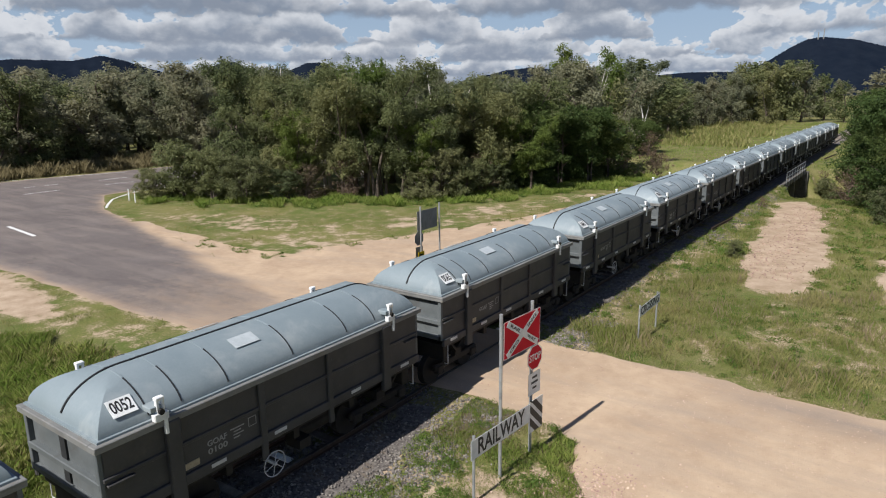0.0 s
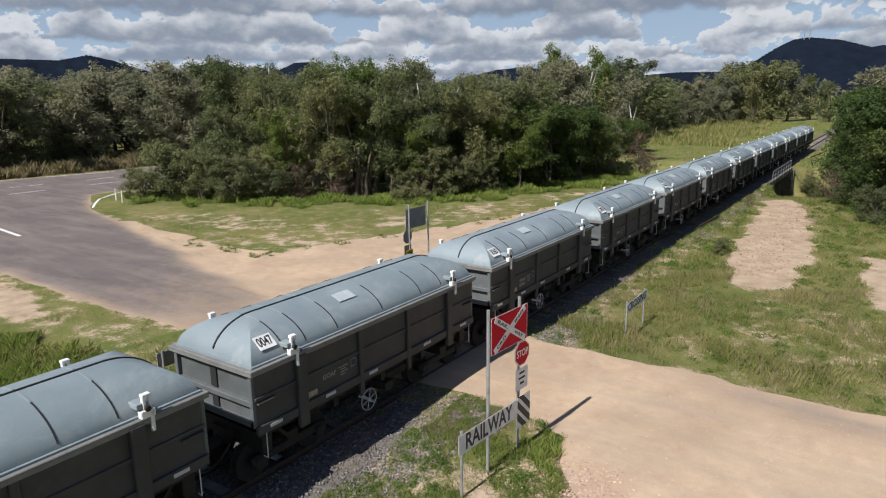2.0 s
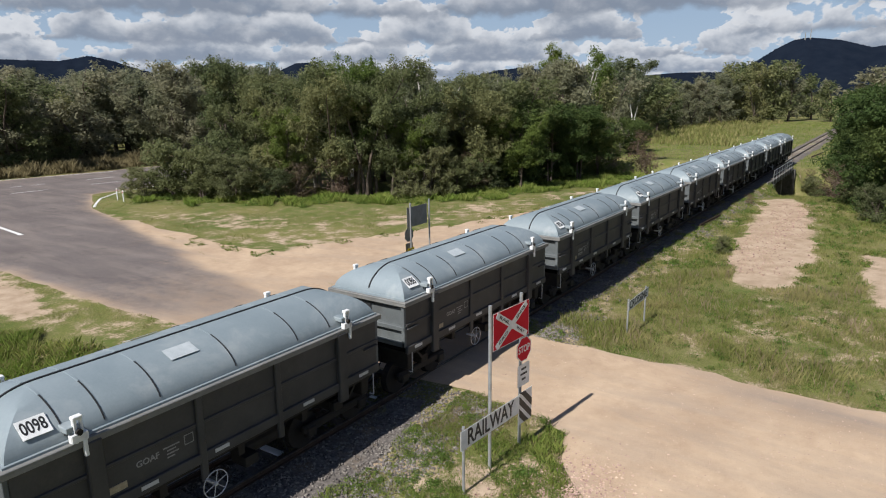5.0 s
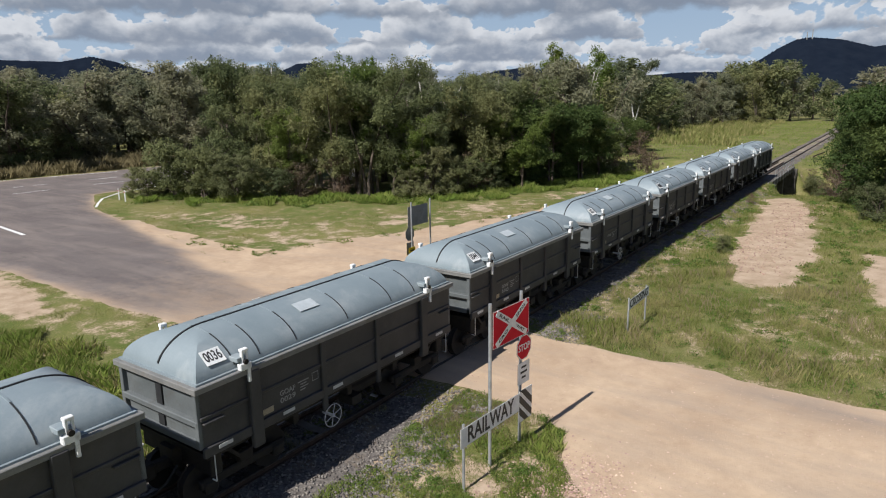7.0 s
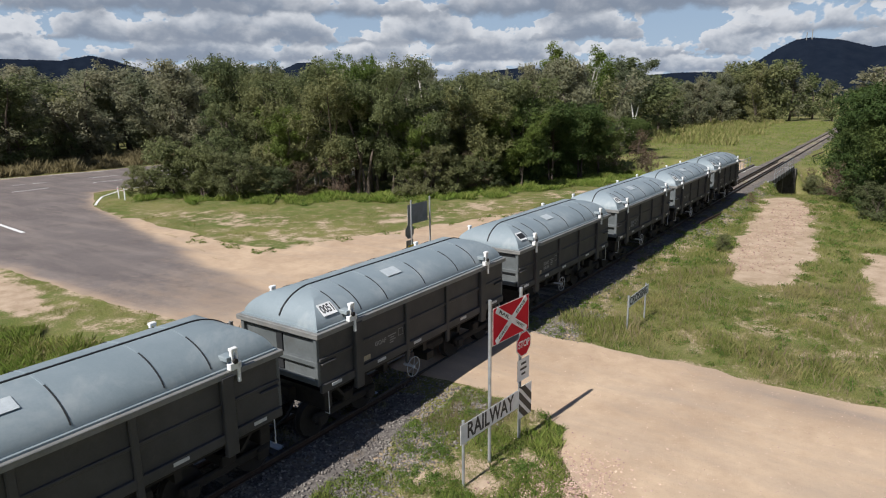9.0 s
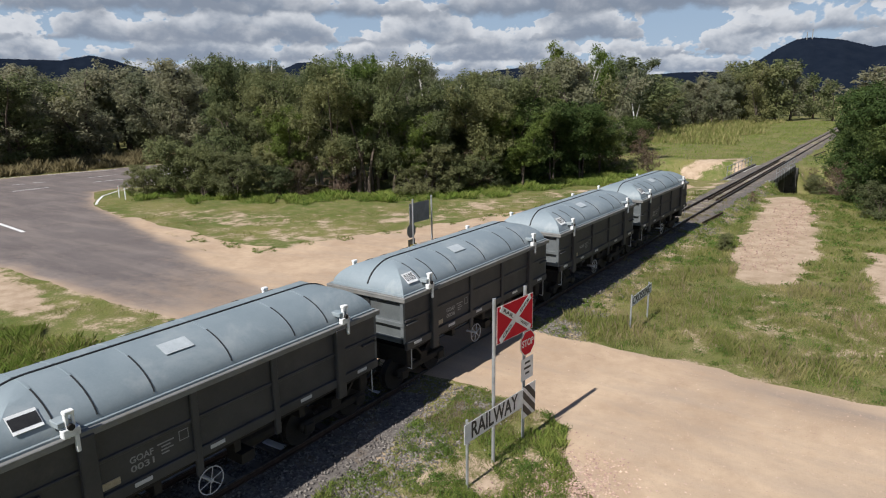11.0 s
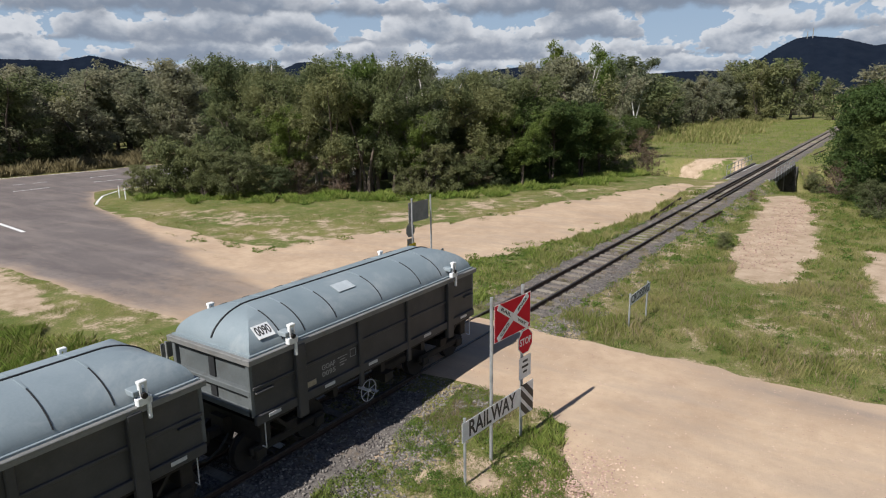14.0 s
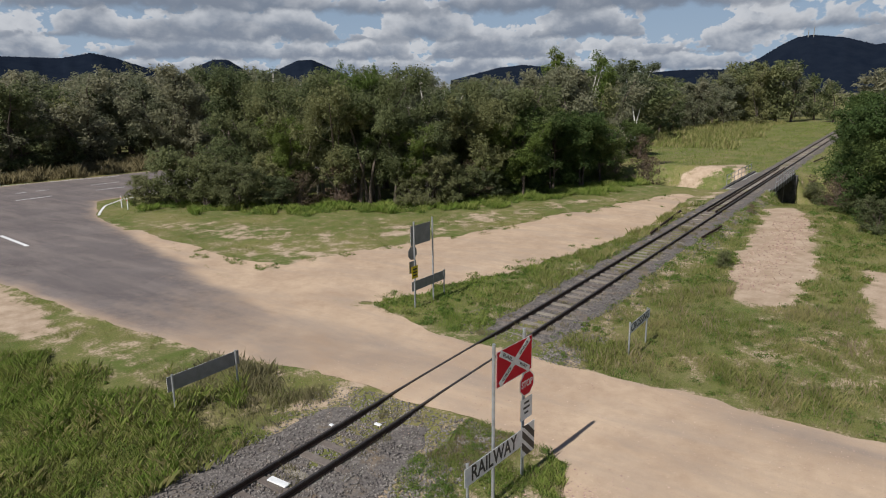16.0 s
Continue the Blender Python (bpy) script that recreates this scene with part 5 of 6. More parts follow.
def prototypes():
    P = {}
    P["olive"] = [make_tree("tree", 11, 10.5, 2.5, 0.20, 3, L_OLIVE, M_BARK, 460, 52, 0.15, "many-stemmed native tree with olive-green leaves", 0.47, 0.95),
                  make_tree("tree", 12, 9.5, 2.3, 0.22, 2, L_OLIVE, M_BARK, 430, 52, 0.15, "native tree with olive-green leaves and thin stems", 0.46, 0.95)]
    P["green"] = [make_tree("tree", 14, 10.0, 2.2, 0.24, 2, L_GREEN, M_BARK, 400, 52, 0.15, "slender native tree with fresh green leaves", 0.46, 0.9)]
    P["grey"] = [make_tree("tree", 21, 12.0, 2.3, 0.32, 1, L_GREY, M_PALEBARK, 340, 48, 0.16, "tall gum tree with grey-green leaves and pale limbs", 0.48, 1.15),
                 make_tree("tree", 22, 12.0, 2.0, 0.30, 2, L_GREY, M_PALEBARK, 330, 48, 0.16, "tall gum tree with grey-green drooping leaves", 0.46, 1.2)]
    P["dark"] = [make_tree("tree", 31, 7.4, 3.0, 0.08, 3, L_DARK, M_BARK, 520, 56, 0.15, "dense dark green broad tree reaching to the ground", 0.54),
                 make_tree("tree", 32, 7.0, 2.8, 0.06, 3, L_DARK, M_BARK, 480, 56, 0.15, "dense dark green tree", 0.52)]
    P["shrub"] = [make_tree("shrub", 41, 4.6, 2.2, 0.04, 4, L_SHRUB, M_BARK, 250, 62, 0.13, "dense grey-green roadside shrub", 0.42),
                  make_tree("shrub", 42, 4.2, 1.9, 0.05, 5, L_OLIVE, M_BARK, 210, 56, 0.14, "leafy olive-green roadside shrub", 0.42)]
    P["brown"] = [make_tree("shrub", 51, 4.2, 1.5, 0.05, 6, L_BROWN, M_TWIG, 90, 20, 0.14, "half-bare brown twiggy shrub", 0.45)]
    P["pale"] = [make_tree("tree", 72, 15.0, 2.4, 0.50, 2, L_GREY, M_GUM, 230, 46, 0.24, "tall gum tree with a bright white trunk", 0.75, 0.75, True, 0.62)]
    P["tall"] = [make_tree("tree", 81, 15.0, 3.1, 0.14, 2, L_GREEN, M_PALEBARK, 340, 46, 0.24, "tall gum tree with a rounded green crown", 0.72, 0.85)]
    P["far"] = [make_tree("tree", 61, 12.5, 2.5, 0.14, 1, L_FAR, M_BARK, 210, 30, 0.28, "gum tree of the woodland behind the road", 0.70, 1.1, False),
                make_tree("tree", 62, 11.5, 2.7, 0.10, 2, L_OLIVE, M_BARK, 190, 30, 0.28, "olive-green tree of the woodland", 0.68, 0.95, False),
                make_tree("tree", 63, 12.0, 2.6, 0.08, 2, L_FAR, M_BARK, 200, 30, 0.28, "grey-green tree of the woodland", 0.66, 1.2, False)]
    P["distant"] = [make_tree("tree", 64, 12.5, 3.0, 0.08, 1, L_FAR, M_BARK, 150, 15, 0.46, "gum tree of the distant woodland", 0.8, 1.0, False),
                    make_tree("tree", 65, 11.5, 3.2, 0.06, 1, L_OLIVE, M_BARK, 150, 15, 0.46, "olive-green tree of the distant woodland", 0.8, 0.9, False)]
    return P


TREES = prototypes()
USED = set()


# tree-top limits fitted to the camera's view: bearing and elevation from it, in degrees
VIEW_TOPS = ((-68, 2.4), (-65.8, 2.2), (-63.9, 2.8), (-62.4, 3.0), (-60.7, 2.7), (-59.3, 3.3), (-58.1, 2.6), (-56.8, 2.4), (-55.5, 3.4), (-53.5, 3.6), (-52.1, 2.8), (-50.6, 2.6), (-48.8, 2.9), (-47.7, 2.4), (-45.2, 1.9), (-43.8, 2.6), (-43.0, 4.2), (-41.3, 4.3), (-39.9, 3.5), (-38.3, 2.9), (-35.7, 3.1), (-34.0, 3.8), (-29.7, 3.2), (-28.1, 2.0), (-26.7, 2.7), (-25.1, 4.5), (-23.2, 4.4), (-21.6, 3.2), (-20.2, 2.6), (-19.1, 3.5), (-17.2, 3.4), (-16.2, 1.8), (-15.3, 1.1), (-12.6, 1.0), (-11.7, 2.4), (-10.1, 2.7), (-8.1, 2.3), (-6.1, 2.7), (-5.2, 1.1), (-3.5, 0.9))


def view_top_limit(x, y, half):
    """The height at which a tree at x, y with this half-width stays under the tops fitted to the camera's view."""
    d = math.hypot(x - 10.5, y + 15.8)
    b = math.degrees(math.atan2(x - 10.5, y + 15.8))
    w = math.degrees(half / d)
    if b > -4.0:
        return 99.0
    lo = min(float(np.interp(b + k * w, [p[0] for p in VIEW_TOPS], [p[1] for p in VIEW_TOPS])) + 1.4 * abs(k) for k in (-0.5, 0, 0.5))
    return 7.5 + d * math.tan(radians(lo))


def plant(kind, x, y, height, rng, wide=1.0, which=None):
    height = max(0.5, min(height, view_top_limit(x, y, 0.22 * height) * rng.uniform(0.97, 1.06)))
    protos = TREES[kind]
    i = int(rng.integers(0, len(protos))) if which is None else which
    ob = protos[i]
    h0 = max(max(v[2] for v in c.bound_box) for c in ob.children)
    s = height / h0
    k = ob.scale.copy()
    m = Matrix.Translation((x, y, float(ground_z(x, y)))) @ Matrix.Rotation(rng.uniform(0, 6.283), 4, "Z") @ Matrix.Diagonal((s * wide, s * wide, s, 1))
    if (kind, i) not in USED:
        USED.add((kind, i))
        ob.matrix_basis = m
        return ob
    return copy_thing(ob, m @ Matrix.Diagonal((1 / k.x, 1 / k.y, 1 / k.z, 1)))


def gum_view(x, y):
    """The camera's line of view to the white gum, kept clear of filling trees."""
    return abs(math.degrees(math.atan2(x - 10.5, y + 15.8)) + 18.4) < 1.9 and y < 97


def build_bush():
    rng = np.random.default_rng(77)
    # the thicket between the junction and the line
    for kind, x, y, h, w in (
        ("shrub", -37.2, 15.0, 5.0, 1.05), ("shrub", -34.2, 15.6, 4.4, 1.0), ("shrub", -31.3, 16.6, 3.8, 1.0), ("shrub", -35.5, 18.5, 5.4, 1.0),
        ("olive", -41.5, 23.5, 11.8, 0.9), ("olive", -37.5, 24.0, 10.4, 0.9), ("grey", -39.5, 27.5, 11.8, 1.0), ("olive", -33.5, 23.5, 9.6, 1.0),
        ("olive", -30.0, 21.5, 9.0, 0.95), ("olive", -26.6, 22.6, 11.6, 0.95), ("olive", -24.3, 23.5, 11.0, 0.9), ("olive", -22.0, 25.0, 9.2, 1.0), ("olive", -28.4, 25.5, 10.4, 0.9),
        ("olive", -20.5, 27.2, 8.6, 1.0), ("shrub", -19.6, 25.4, 4.2, 1.0), ("olive", -18.2, 30.0, 8.6, 1.0),
        ("dark", -18.6, 32.0, 7.2, 1.0), ("dark", -16.4, 34.6, 7.6, 1.05), ("dark", -14.4, 37.2, 7.2, 1.0), ("dark", -13.0, 40.5, 7.0, 1.0), ("dark", -12.6, 44.0, 6.4, 1.0), ("dark", -15.5, 41, 7.6, 1.0), ("dark", -18.5, 38, 8.0, 1.0),
        ("olive", -21.5, 33.5, 9.8, 1.0), ("grey", -24.5, 32.0, 11.4, 1.0), ("olive", -29.0, 31.0, 10.8, 1.0), ("grey", -33.0, 31.0, 11.6, 1.0),
        ("brown", -12.0, 54.0, 4.6, 1.0), ("brown", -12.6, 58.0, 4.2, 1.0), ("brown", -13.2, 50.5, 4.8, 1.0), ("brown", -28.0, 19.8, 3.0, 1.2),
        ("shrub", -29.2, 19.0, 2.6, 1.2), ("brown", -26.8, 20.6, 1.0, 1.9), ("brown", -25.2, 21.4, 0.9, 1.9), ("shrub", -20.8, 24.6, 2.6, 1.2), ("shrub", -18.0, 27.6, 3.2, 1.1), ("shrub", -38.8, 13.6, 2.6, 1.2), ("shrub", -33.0, 17.0, 2.8, 1.2),
        ("shrub", -31.0, 20.5, 4.4, 1.1), ("shrub", -16.8, 30.2, 3.0, 1.1), ("brown", -17.5, 29.0, 3.6, 1.0), ("brown", -25.2, 21.8, 3.6, 1.0), ("grey", -31.5, 25.5, 8.6, 1.0), ("olive", -35.5, 21.5, 7.6, 1.0),
        ("grey", -21.4, 29.6, 9.2, 1.0), ("grey", -19.2, 33.6, 9.6, 1.0), ("green", -25.8, 24.4, 11.8, 0.75), ("green", -24.2, 24.8, 11.6, 0.7), ("green", -29.5, 20.6, 7.2, 0.9), ("green", -20.6, 25.8, 6.4, 1.0), ("green", -15.2, 33.0, 6.4, 1.1), ("dark", -19.5, 74.3, 4.4, 1.2), ("dark", -22.5, 80, 4.6, 1.2), ("brown", -17.6, 70.0, 3.4, 1.2),
        ("tall", -25.4, 62.0, 14.6, 0.95), ("tall", -22.6, 63.0, 14.4, 0.9), ("grey", -28.6, 66.0, 12.4, 1.0), ("pale", -26.9, 96.0, 15.6, 1.0), ("grey", -23.0, 66.0, 9.4, 1.0),
        ("dark", 10.2, 34.5, 8.4, 0.9), ("dark", 12.6, 30.5, 7.8, 1.0), ("dark", 10.0, 40.5, 8.2, 0.85), ("dark", 10.2, 47.0, 8.0, 0.85), ("dark", 8.0, 57.0, 8.2, 0.85), ("dark", 7.6, 70.0, 8.2, 0.85), ("dark", 6.8, 86.0, 8.2, 0.85), ("dark", 6.4, 104.0, 8.6, 0.85), ("olive", 13.5, 38.0, 9.2, 1.0), ("olive", 12.5, 52, 9.0, 1.0), ("olive", 11.5, 66, 9.0, 1.0), ("shrub", 8.6, 37.0, 2.6, 0.9), ("brown", 7.4, 41.0, 3.0, 1.0), ("brown", 6.9, 44.0, 2.6, 1.0), ("shrub", 10.0, 30.6, 2.4, 1.0), ("shrub", 4.0, 17.9, 0.9, 1.0), ("shrub", 4.2, 60.6, 2.2, 1.1), ("brown", 6.0, 59.8, 2.6, 1.1), ("shrub", 7.6, 60.5, 2.6, 1.1), ("brown", 3.4, 62.2, 1.5, 1.0), ("shrub", 5.2, 57.4, 1.6, 1.2), ("brown", 2.3, 34.5, 0.8, 1.2), ("dark", 9.5, 125, 9, 1.0), ("dark", 8, 145, 10, 1.0),
        ("far", -20, 168, 11, 1.2)):
        plant(kind, x, y, h, rng, w)
    # thicket filling behind
    n = 0
    while n < 42:
        x, y = rng.uniform(-46, -14), rng.uniform(30, 100)
        if gum_view(x, y) or x > -15 - max(0, y - 45) * 0.13 or asphalt_in(np.array(x), np.array(y)) > -3:
            continue
        plant("far" if y > 38 else ("olive", "grey")[n % 2], x, y, rng.uniform(8.6, 11.5) * (1 + max(0, y - 40) * 0.004), rng)
        n += 1
    # woodland beyond the highway
    n = 0
    while n < 112:
        a, d = rng.uniform(-73, -44), 84 + 110 * rng.uniform(0, 1) ** 1.6
        x, y = 10.5 + d * math.sin(radians(a)), -16 + d * math.cos(radians(a))
        if asphalt_in(np.array(x), np.array(y)) > -6.5:
            continue
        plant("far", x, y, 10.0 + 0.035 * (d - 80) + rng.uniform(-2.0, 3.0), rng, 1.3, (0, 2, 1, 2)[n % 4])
        n += 1
    # low growth along the far side of the highway
    n = 0
    while n < 26:
        x, y = rng.uniform(-84, -60), rng.uniform(-4, 62)
        if -12 < float(asphalt_in(np.array(x), np.array(y))) < -7.5:
            plant("far", x, y, rng.uniform(3.0, 5.6), rng, 1.5, (0, 1, 2)[n % 3])
            n += 1
    # the far end of the corridor
    for k in range(24):
        a, d = -18.5 + 14.6 * (k + rng.uniform(0, 1)) / 24, rng.uniform(185, 285)
        tall = 19.5 if -12.6 < a < -6.2 else 13.5
        plant("distant", 10.5 + d * math.sin(radians(a)), -16 + d * math.cos(radians(a)), (tall + rng.uniform(-2.5, 1.5)) * (0.75 + d / 900), rng, 1.05, k % 2)
    # the edge of the woods along the corridor
    for k in range(18):
        q = (k + rng.uniform(0, 1)) / 18
        a, d = -17.6 + 9.2 * q, 132 + 95 * q + rng.uniform(0, 14)
        if not -19.6 < a < -17.3:
            plant("far", 10.5 + d * math.sin(radians(a)), -16 + d * math.cos(radians(a)), 9.0 + 9 * q + rng.uniform(-2, 2), rng, 1.35)
    # far woodland to the horizon
    n = 0
    while n < 62:
        a, d = rng.uniform(-62, 4), 120 + 300 * rng.uniform(0, 1) ** 1.5
        x, y = 10.5 + d * math.sin(radians(a)), -16 + d * math.cos(radians(a))
        if asphalt_in(np.array(x), np.array(y)) > -4 or (-9 - 0.13 * y < x < 6 and y < 185) or (abs(x) < 5 and y < 330):
            continue
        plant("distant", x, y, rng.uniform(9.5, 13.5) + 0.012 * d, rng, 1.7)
        n += 1


build_bush()


# ---- grass and weeds ----
def blades(name, spots, height, width, material, label, rng, lean=0.45, category="grass"):
    """Grass blades: each a bent strip of two triangles' width, on the ground at the given places."""
    n = len(spots)
    x, y = spots[:, 0], spots[:, 1]
    z = ground_z(x, y) - 0.02
    h = height * rng.uniform(0.5, 1.3, n) * (0.85 + 0.58 * wave(x, y, 1.7, 31) + 0.2 * wave(x, y, 0.5, 32))
    h = np.maximum(h, 0.25 * height)
    a = rng.uniform(0, 6.283, n)
    l = lean * rng.uniform(0.2, 1.3, n) * h
    dx, dy = np.cos(a), np.sin(a)
    wx, wy = -dy * width * h ** 0.5, dx * width * h ** 0.5
    b0 = np.stack([x - wx, y - wy, z], -1)
    b1 = np.stack([x + wx, y + wy, z], -1)
    m0 = np.stack([x + dx * l * 0.35 + wx * 0.8, y + dy * l * 0.35 + wy * 0.8, z + h * 0.62], -1)
    m1 = np.stack([x + dx * l + 0 * wx, y + dy * l + 0 * wy, z + h], -1)
    V = np.stack([b0, b1, m0, m1], 1).reshape(-1, 3)
    ob = new(name, array_mesh(name, V, 4, material))
    return tagged(ob, label, category, kind="stuff")


def scatter(rng, area, n, keep, clump=0.0):
    """n places in the area where keep(x, y) holds, gathered in tufts when clump is given."""
    out = []
    have = 0
    for _ in range(30):
        p = rng.uniform((area[0], area[2]), (area[1], area[3]), (n, 2))
        if clump:
            k = max(1, n // 26)
            c = rng.uniform((area[0], area[2]), (area[1], area[3]), (k, 2))
            p = c[rng.integers(0, k, n)] + rng.normal(0, clump, (n, 2))
        p = p[keep(p[:, 0], p[:, 1])]
        out.append(p)
        have += len(p)
        if have >= n:
            break
    return np.concatenate(out)[:n]


def meadow(x, y):
    """Where grass grows: off roads, bare sand and ballast."""
    return (dirt_in(x, y) < -0.02) & (asphalt_in(x, y) < -0.05) & (bare_in(x, y) < 0.15) & (np.abs(x) > np.where(y > 3, 1.28, 1.95) + 0.35 * wave(x, y, 0.9, 2)) 


def weeds(name, area, n, keep, rng, radius, leaf, per, label):
    """Low mounds of broad-leaved weeds."""
    p = scatter(rng, area, n, keep)
    C = np.column_stack([p, ground_z(p[:, 0], p[:, 1]) + 0.04])
    R = radius * rng.uniform(0.4, 1.3, len(p))
    me = leaf_cloud(name, rng, C, R, per, leaf, W_LEAF, 0.55)
    co = np.empty(len(me.vertices) * 3, np.float32)
    me.vertices.foreach_get("co", co)
    co = co.reshape(-1, 3)
    z = ground_z(co[:, 0], co[:, 1])
    co[:, 2] = np.maximum(co[:, 2], 2 * z - co[:, 2])
    me.vertices.foreach_set("co", co.ravel())
    return tagged(new(name, me), label, "weeds", kind="stuff")


def build_grass():
    rng = np.random.default_rng(9)
    lush = lambda x, y: meadow(x, y) & (wave(x, y, 2.2, 6) > -0.35)
    dry = lambda x, y: meadow(x, y) & (wave(x, y, 1.4, 6) < 0.1)
    near_e = (1.5, 13, 2.0, 15)
    blades("grass", scatter(rng, near_e, 80000, meadow), 0.115, 0.008, G_MEADOW, "green and yellowing meadow grass beside the track", rng)
    blades("grass", scatter(rng, near_e, 16000, dry, 0.22), 0.24, 0.005, G_MEADOW, "taller grass tufts of the meadow", rng)
    blades("grass", scatter(rng, near_e, 4000, meadow), 0.30, 0.004, G_DRY, "tall dry strands standing in the meadow", rng, 0.3)
    weeds("weeds", near_e, 420, lush, rng, 0.22, 0.055, 60, "leafy green weeds in the meadow")
    blades("grass", scatter(rng, (1.5, 16, 14, 48), 56000, meadow), 0.19, 0.017, G_MEADOW, "meadow grass beside the track", rng)
    weeds("weeds", (1.6, 15, 14, 46), 650, lush, rng, 0.38, 0.10, 56, "leafy green weeds beside the sandy patch")
    # around the signs
    sign = lambda x, y: meadow(x, y) & ((x - 6.9) * 0.55 + (y + 3.4) < 0.5 * wave(x, y, 0.7)) & (wave(x, y, 0.55, 9) > -0.6)
    blades("grass", scatter(rng, (1.4, 8.5, -9.5, -1.9), 30000, sign), 0.09, 0.005, G_MEADOW, "short grass round the sign posts", rng)
    tuft = lambda x, y: sign(x, y) & (wave(x, y, 0.9, 4) > -0.3)
    blades("grass", scatter(rng, (1.6, 7.2, -9.0, -2.2), 15000, tuft, 0.12), 0.16, 0.0045, G_LUSH, "green grass tufts round the sign posts", rng)
    weeds("weeds", (1.9, 7.0, -8.8, -2.3), 620, tuft, rng, 0.17, 0.034, 80, "leafy weeds round the sign posts")
    blades("grass", scatter(rng, (1.2, 3.6, -4.6, -1.9), 6500, meadow, 0.14), 0.13, 0.005, G_DRY, "dry brown tufts at the edge of the ballast", rng)
    # south-west field
    sw = (-30, -2.0, -15, -2.6)
    thin = lambda x, y: meadow(x, y) & (wave(x, y, 1.9, 14) + 0.5 * wave(x, y, 0.6, 3) > np.where(y > -6.5, 0.15, -0.6) - 0.6 * (x > -6))
    blades("grass", scatter(rng, sw, 64000, thin), 0.10, 0.010, G_MEADOW, "short grass of the field beside the road", rng)
    tall = lambda x, y: meadow(x, y) & (y < -5.4 - 0.25 * np.abs(x + 5) + 1.8 * wave(x, y, 1.1)) & (x > -17) & (wave(x, y, 0.8, 27) > -0.7)
    blades("grass", scatter(rng, (-16, -2.3, -14, -4.4), 36000, tall, 0.26), 0.36, 0.0048, G_LUSH, "long lush green grass beside the line", rng, 0.5)
    blades("grass", scatter(rng, (-16, -2.3, -14, -4.4), 40000, tall, 0.7), 0.30, 0.0042, G_MEADOW, "long yellowing grass beside the line", rng, 0.7)
    weeds("weeds", (-14, -2.6, -12, -4.6), 420, tall, rng, 0.24, 0.06, 60, "leafy weeds beside the line")
    blades("grass", scatter(rng, (-7.5, -2.2, -7.6, -3.4), 7000, meadow, 0.18), 0.28, 0.007, G_DRY, "long dry grass under the board", rng)
    # north-west verge and the island
    blades("grass", scatter(rng, (-6.8, -1.4, 2.6, 26), 22000, meadow), 0.15, 0.016, G_LUSH, "bright green grass of the verge", rng)
    weeds("weeds", (-6.6, -1.6, 2.8, 22), 260, meadow, rng, 0.26, 0.08, 56, "leafy weeds of the verge")
    blades("grass", scatter(rng, (-3.4, -1.3, 6, 36), 6000, meadow, 0.25), 0.32, 0.016, G_MEADOW, "dry grass along the ballast", rng)
    isl = lambda x, y: meadow(x, y) & (worn_at(x, y) < 0.3) & (wave(x, y, 3.2, 17) + 0.5 * wave(x, y, 0.9, 19) < 0.25)
    blades("grass", scatter(rng, (-44, -8, 6, 46), 50000, isl), 0.10, 0.022, G_TURF, "short yellowing grass in front of the thicket", rng)
    belt = lambda x, y: meadow(x, y) & (away(x, y, [(-39, 14.5, 2.0), (-27, 18, 2.6), (-19, 25, 2.6), (-12.5, 38, 2.4), (-10.5, 46, 1.5)]) + 1.6 * wave(x, y, 2.0, 8) > 0) & (wave(x, y, 1.3, 23) > -0.35)
    blades("grass", scatter(rng, (-42, -8, 11, 48), 36000, belt, 0.9), 0.42, 0.013, G_LUSH, "long grass under the trees", rng, 0.6)
    weeds("weeds", (-42, -8, 11, 48), 520, belt, rng, 0.60, 0.13, 70, "low leafy undergrowth before the trees")
    shoulder = lambda x, y: (np.abs(x) > 1.15) & (wave(x, y, 1.0, 13) > 0.0) & (dirt_in(x, y) < 0)
    weeds("weeds", (1.1, 2.2, 3, 40), 110, shoulder, rng, 0.2, 0.06, 50, "weeds creeping onto the ballast")
    weeds("weeds", (-2.2, -1.1, 3, 40), 110, shoulder, rng, 0.2, 0.06, 50, "weeds creeping onto the ballast")
    fringe = lambda x, y: (x < -3.5) & (asphalt_in(x, y) < -0.6) & (dirt_in(x, y) > -0.3) & (dirt_in(x, y) < 0.9) & (wave(x, y, 0.9, 15) > 0.25)
    blades("grass", scatter(rng, (-30, -3, 3, 42), 9000, fringe), 0.09, 0.016, G_MEADOW, "thin grass creeping onto the sand", rng)
    weeds("weeds", (-24, -3, 4, 40), 120, fringe, rng, 0.25, 0.07, 40, "small weeds on the edge of the sand")
    rails = lambda x, y: (np.abs(np.abs(x) - 0.565) > 0.09) & (wave(x, y, 0.8, 3) > 0.15)
    blades("grass", scatter(rng, (-1.3, 1.3, 2.8, 34), 6000, rails, 0.10), 0.17, 0.010, G_DRY, "dry tufts between the rails", rng)
    blades("grass", scatter(rng, (-1.3, 1.3, -13, -3.2), 2200, rails, 0.08), 0.13, 0.008, G_DRY, "dry tufts between the rails", rng)
    # corridor beyond and the road's far verge
    blades("grass", scatter(rng, (-34, 14, 46, 190), 60000, meadow), 0.24, 0.045, G_LUSH, "grass of the corridor beyond the bridge", rng)
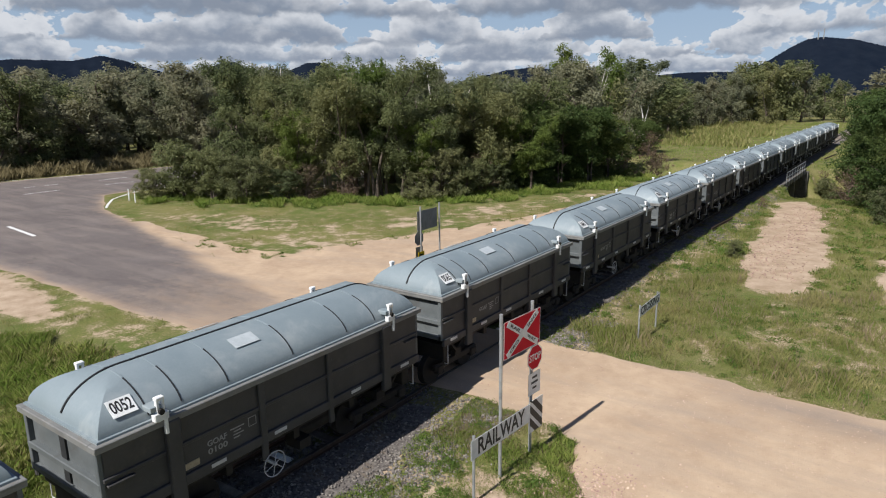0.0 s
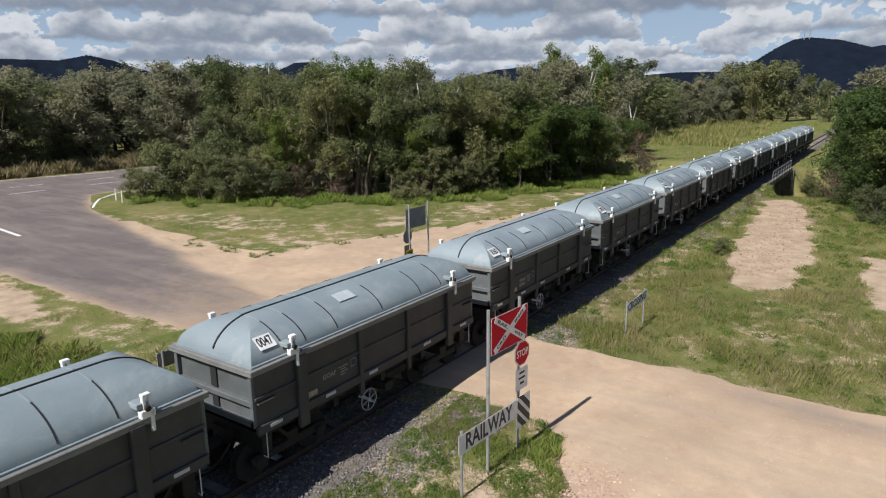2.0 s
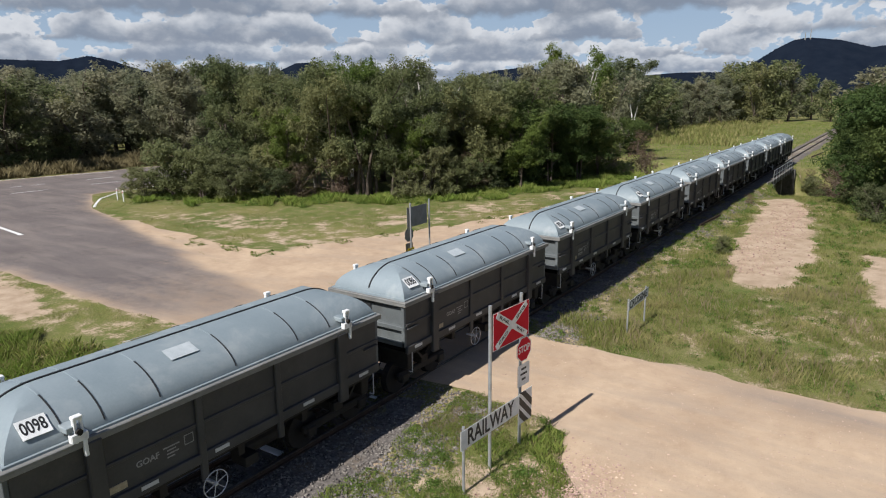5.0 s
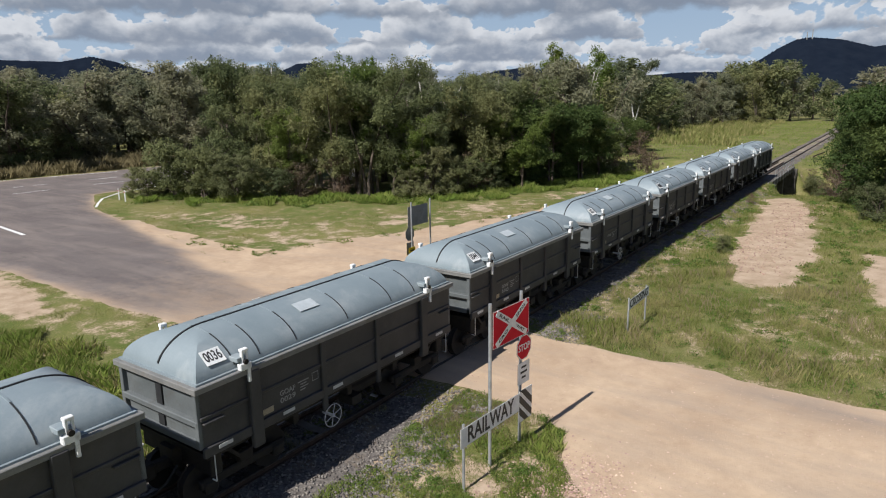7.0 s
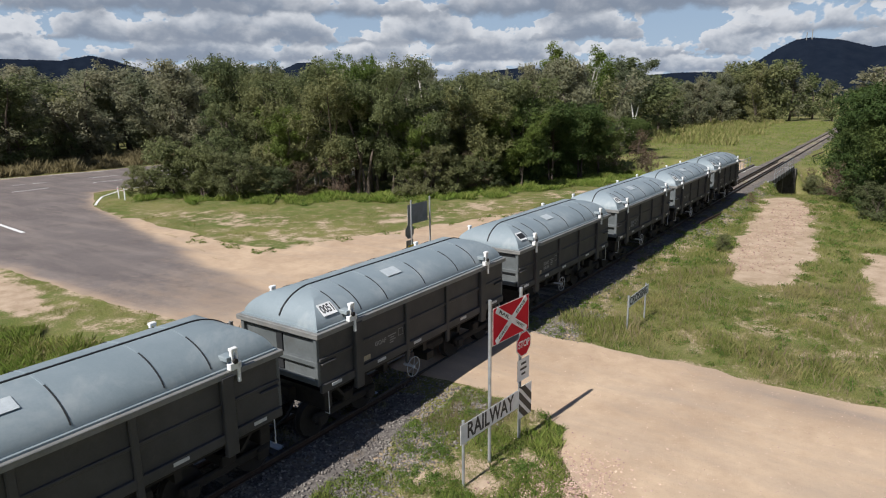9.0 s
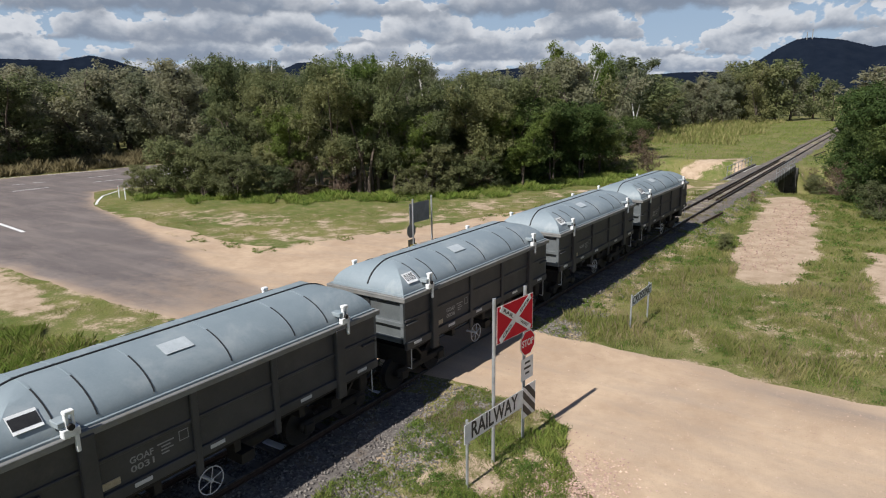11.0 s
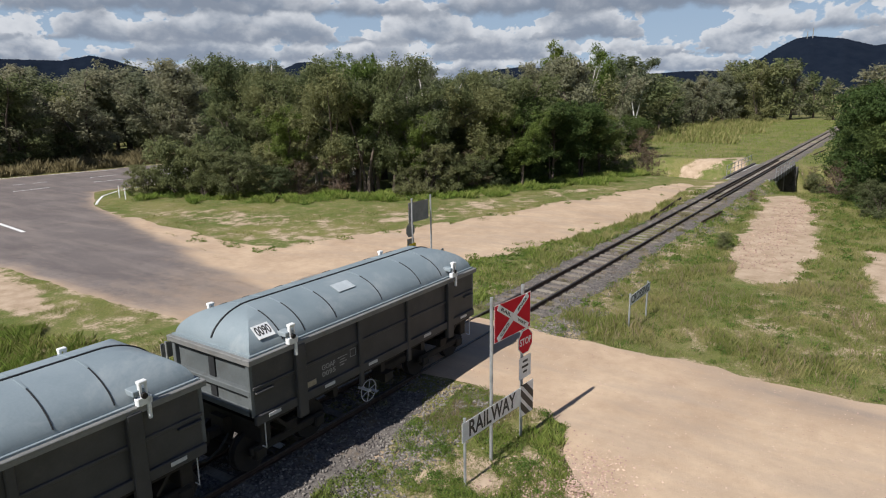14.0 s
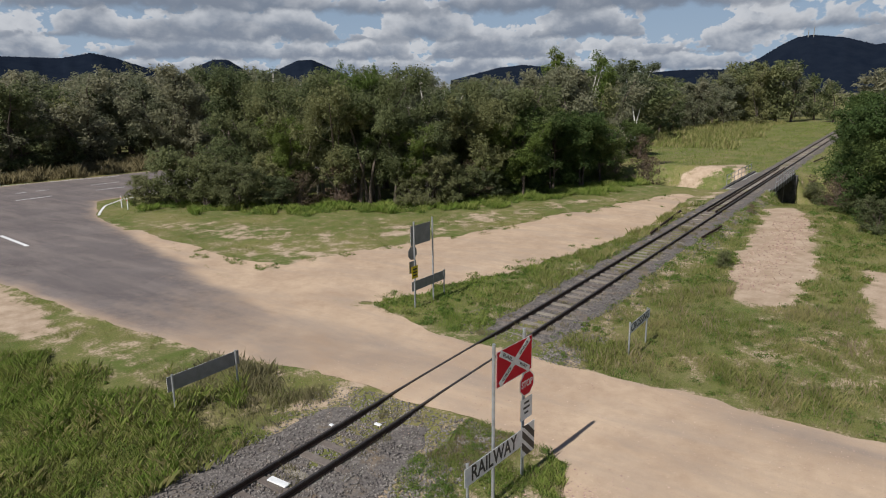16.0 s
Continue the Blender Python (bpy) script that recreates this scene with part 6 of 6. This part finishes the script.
    blades("grass", scatter(rng, (-40, -3.5, 90, 185), 22000, lambda x, y: meadow(x, y) & (x < -6 - 0.06 * y + 3 * wave(x, y, 12, 2))), 0.8, 0.07, G_MEADOW, "tall pale grass of the corridor", rng, 0.5)
    blades("grass", scatter(rng, (-84, -60, -6, 70), 34000, lambda x, y: (asphalt_in(x, y) < -0.9 + 0.6 * wave(x, y, 2.0)) & (asphalt_in(x, y) > -9)), 1.05, 0.035, G_TAN, "tall dry grass on the far side of the highway", rng, 0.5)


def worn_at(x, y):
    return np.exp(-((x + 15.5) / 7) ** 2 - ((y - 9) / 4.5) ** 2) * 0.5 + 0.12 * wave(x, y, 1.2, 7)


build_grass()


# ---- single sleepers of the track, last ----
def build_sleepers():
    me = bpy.data.meshes.new("sleeper")
    bm = box(B(), -1.05, 1.05, -0.115, 0.115, -0.27, -0.142, 0.012)
    bm.to_mesh(me)
    bm.free()
    me.materials.append(M_SLEEPER)
    rng = np.random.default_rng(3)
    y = -16.0
    while y < 150:
        if abs(y) > 2.7:
            o = new("sleeper", me)
            o.parent = TRACK
            o.matrix_basis = pose(rng.normal(0, 0.03), y, rng.normal(-0.030, 0.014) if y < 0 else rng.normal(-0.010, 0.010), 0, rng.normal(0, 0.4), rng.normal(0, 1.2))
        y += 0.66 + rng.normal(0, 0.02)


build_sleepers()
for x, y, w, d in ((-0.03, -7.3, 0.28, 0.09), (0.13, -4.05, 0.10, 0.05), (-0.87, -4.75, 0.06, 0.05)):
    o = part("painted_mark", box(B(), -w, w, -d, d, -0.02, 0.02, 0.012), M_WHITE, TRACK, "patch of worn white paint on a sleeper")
    o.matrix_basis = pose(x, y, -0.135, 0, 2, 4)


def motions():
    """The train rolls past towards -y, speeding up very slightly; (time, y of the last wagon's leading rim)."""
    lead = [(0.0, 93.39), (3.5, 68.12), (7.0, 42.67), (10.0, 20.66), (12.5, 2.24), (14.5, -12.43), (16.0, -23.43)]
    for i, w in enumerate(WAGONS):
        walk(w, [(t, pose(0, y + HALF_L - PITCH * i, 0)) for t, y in lead])


motions()
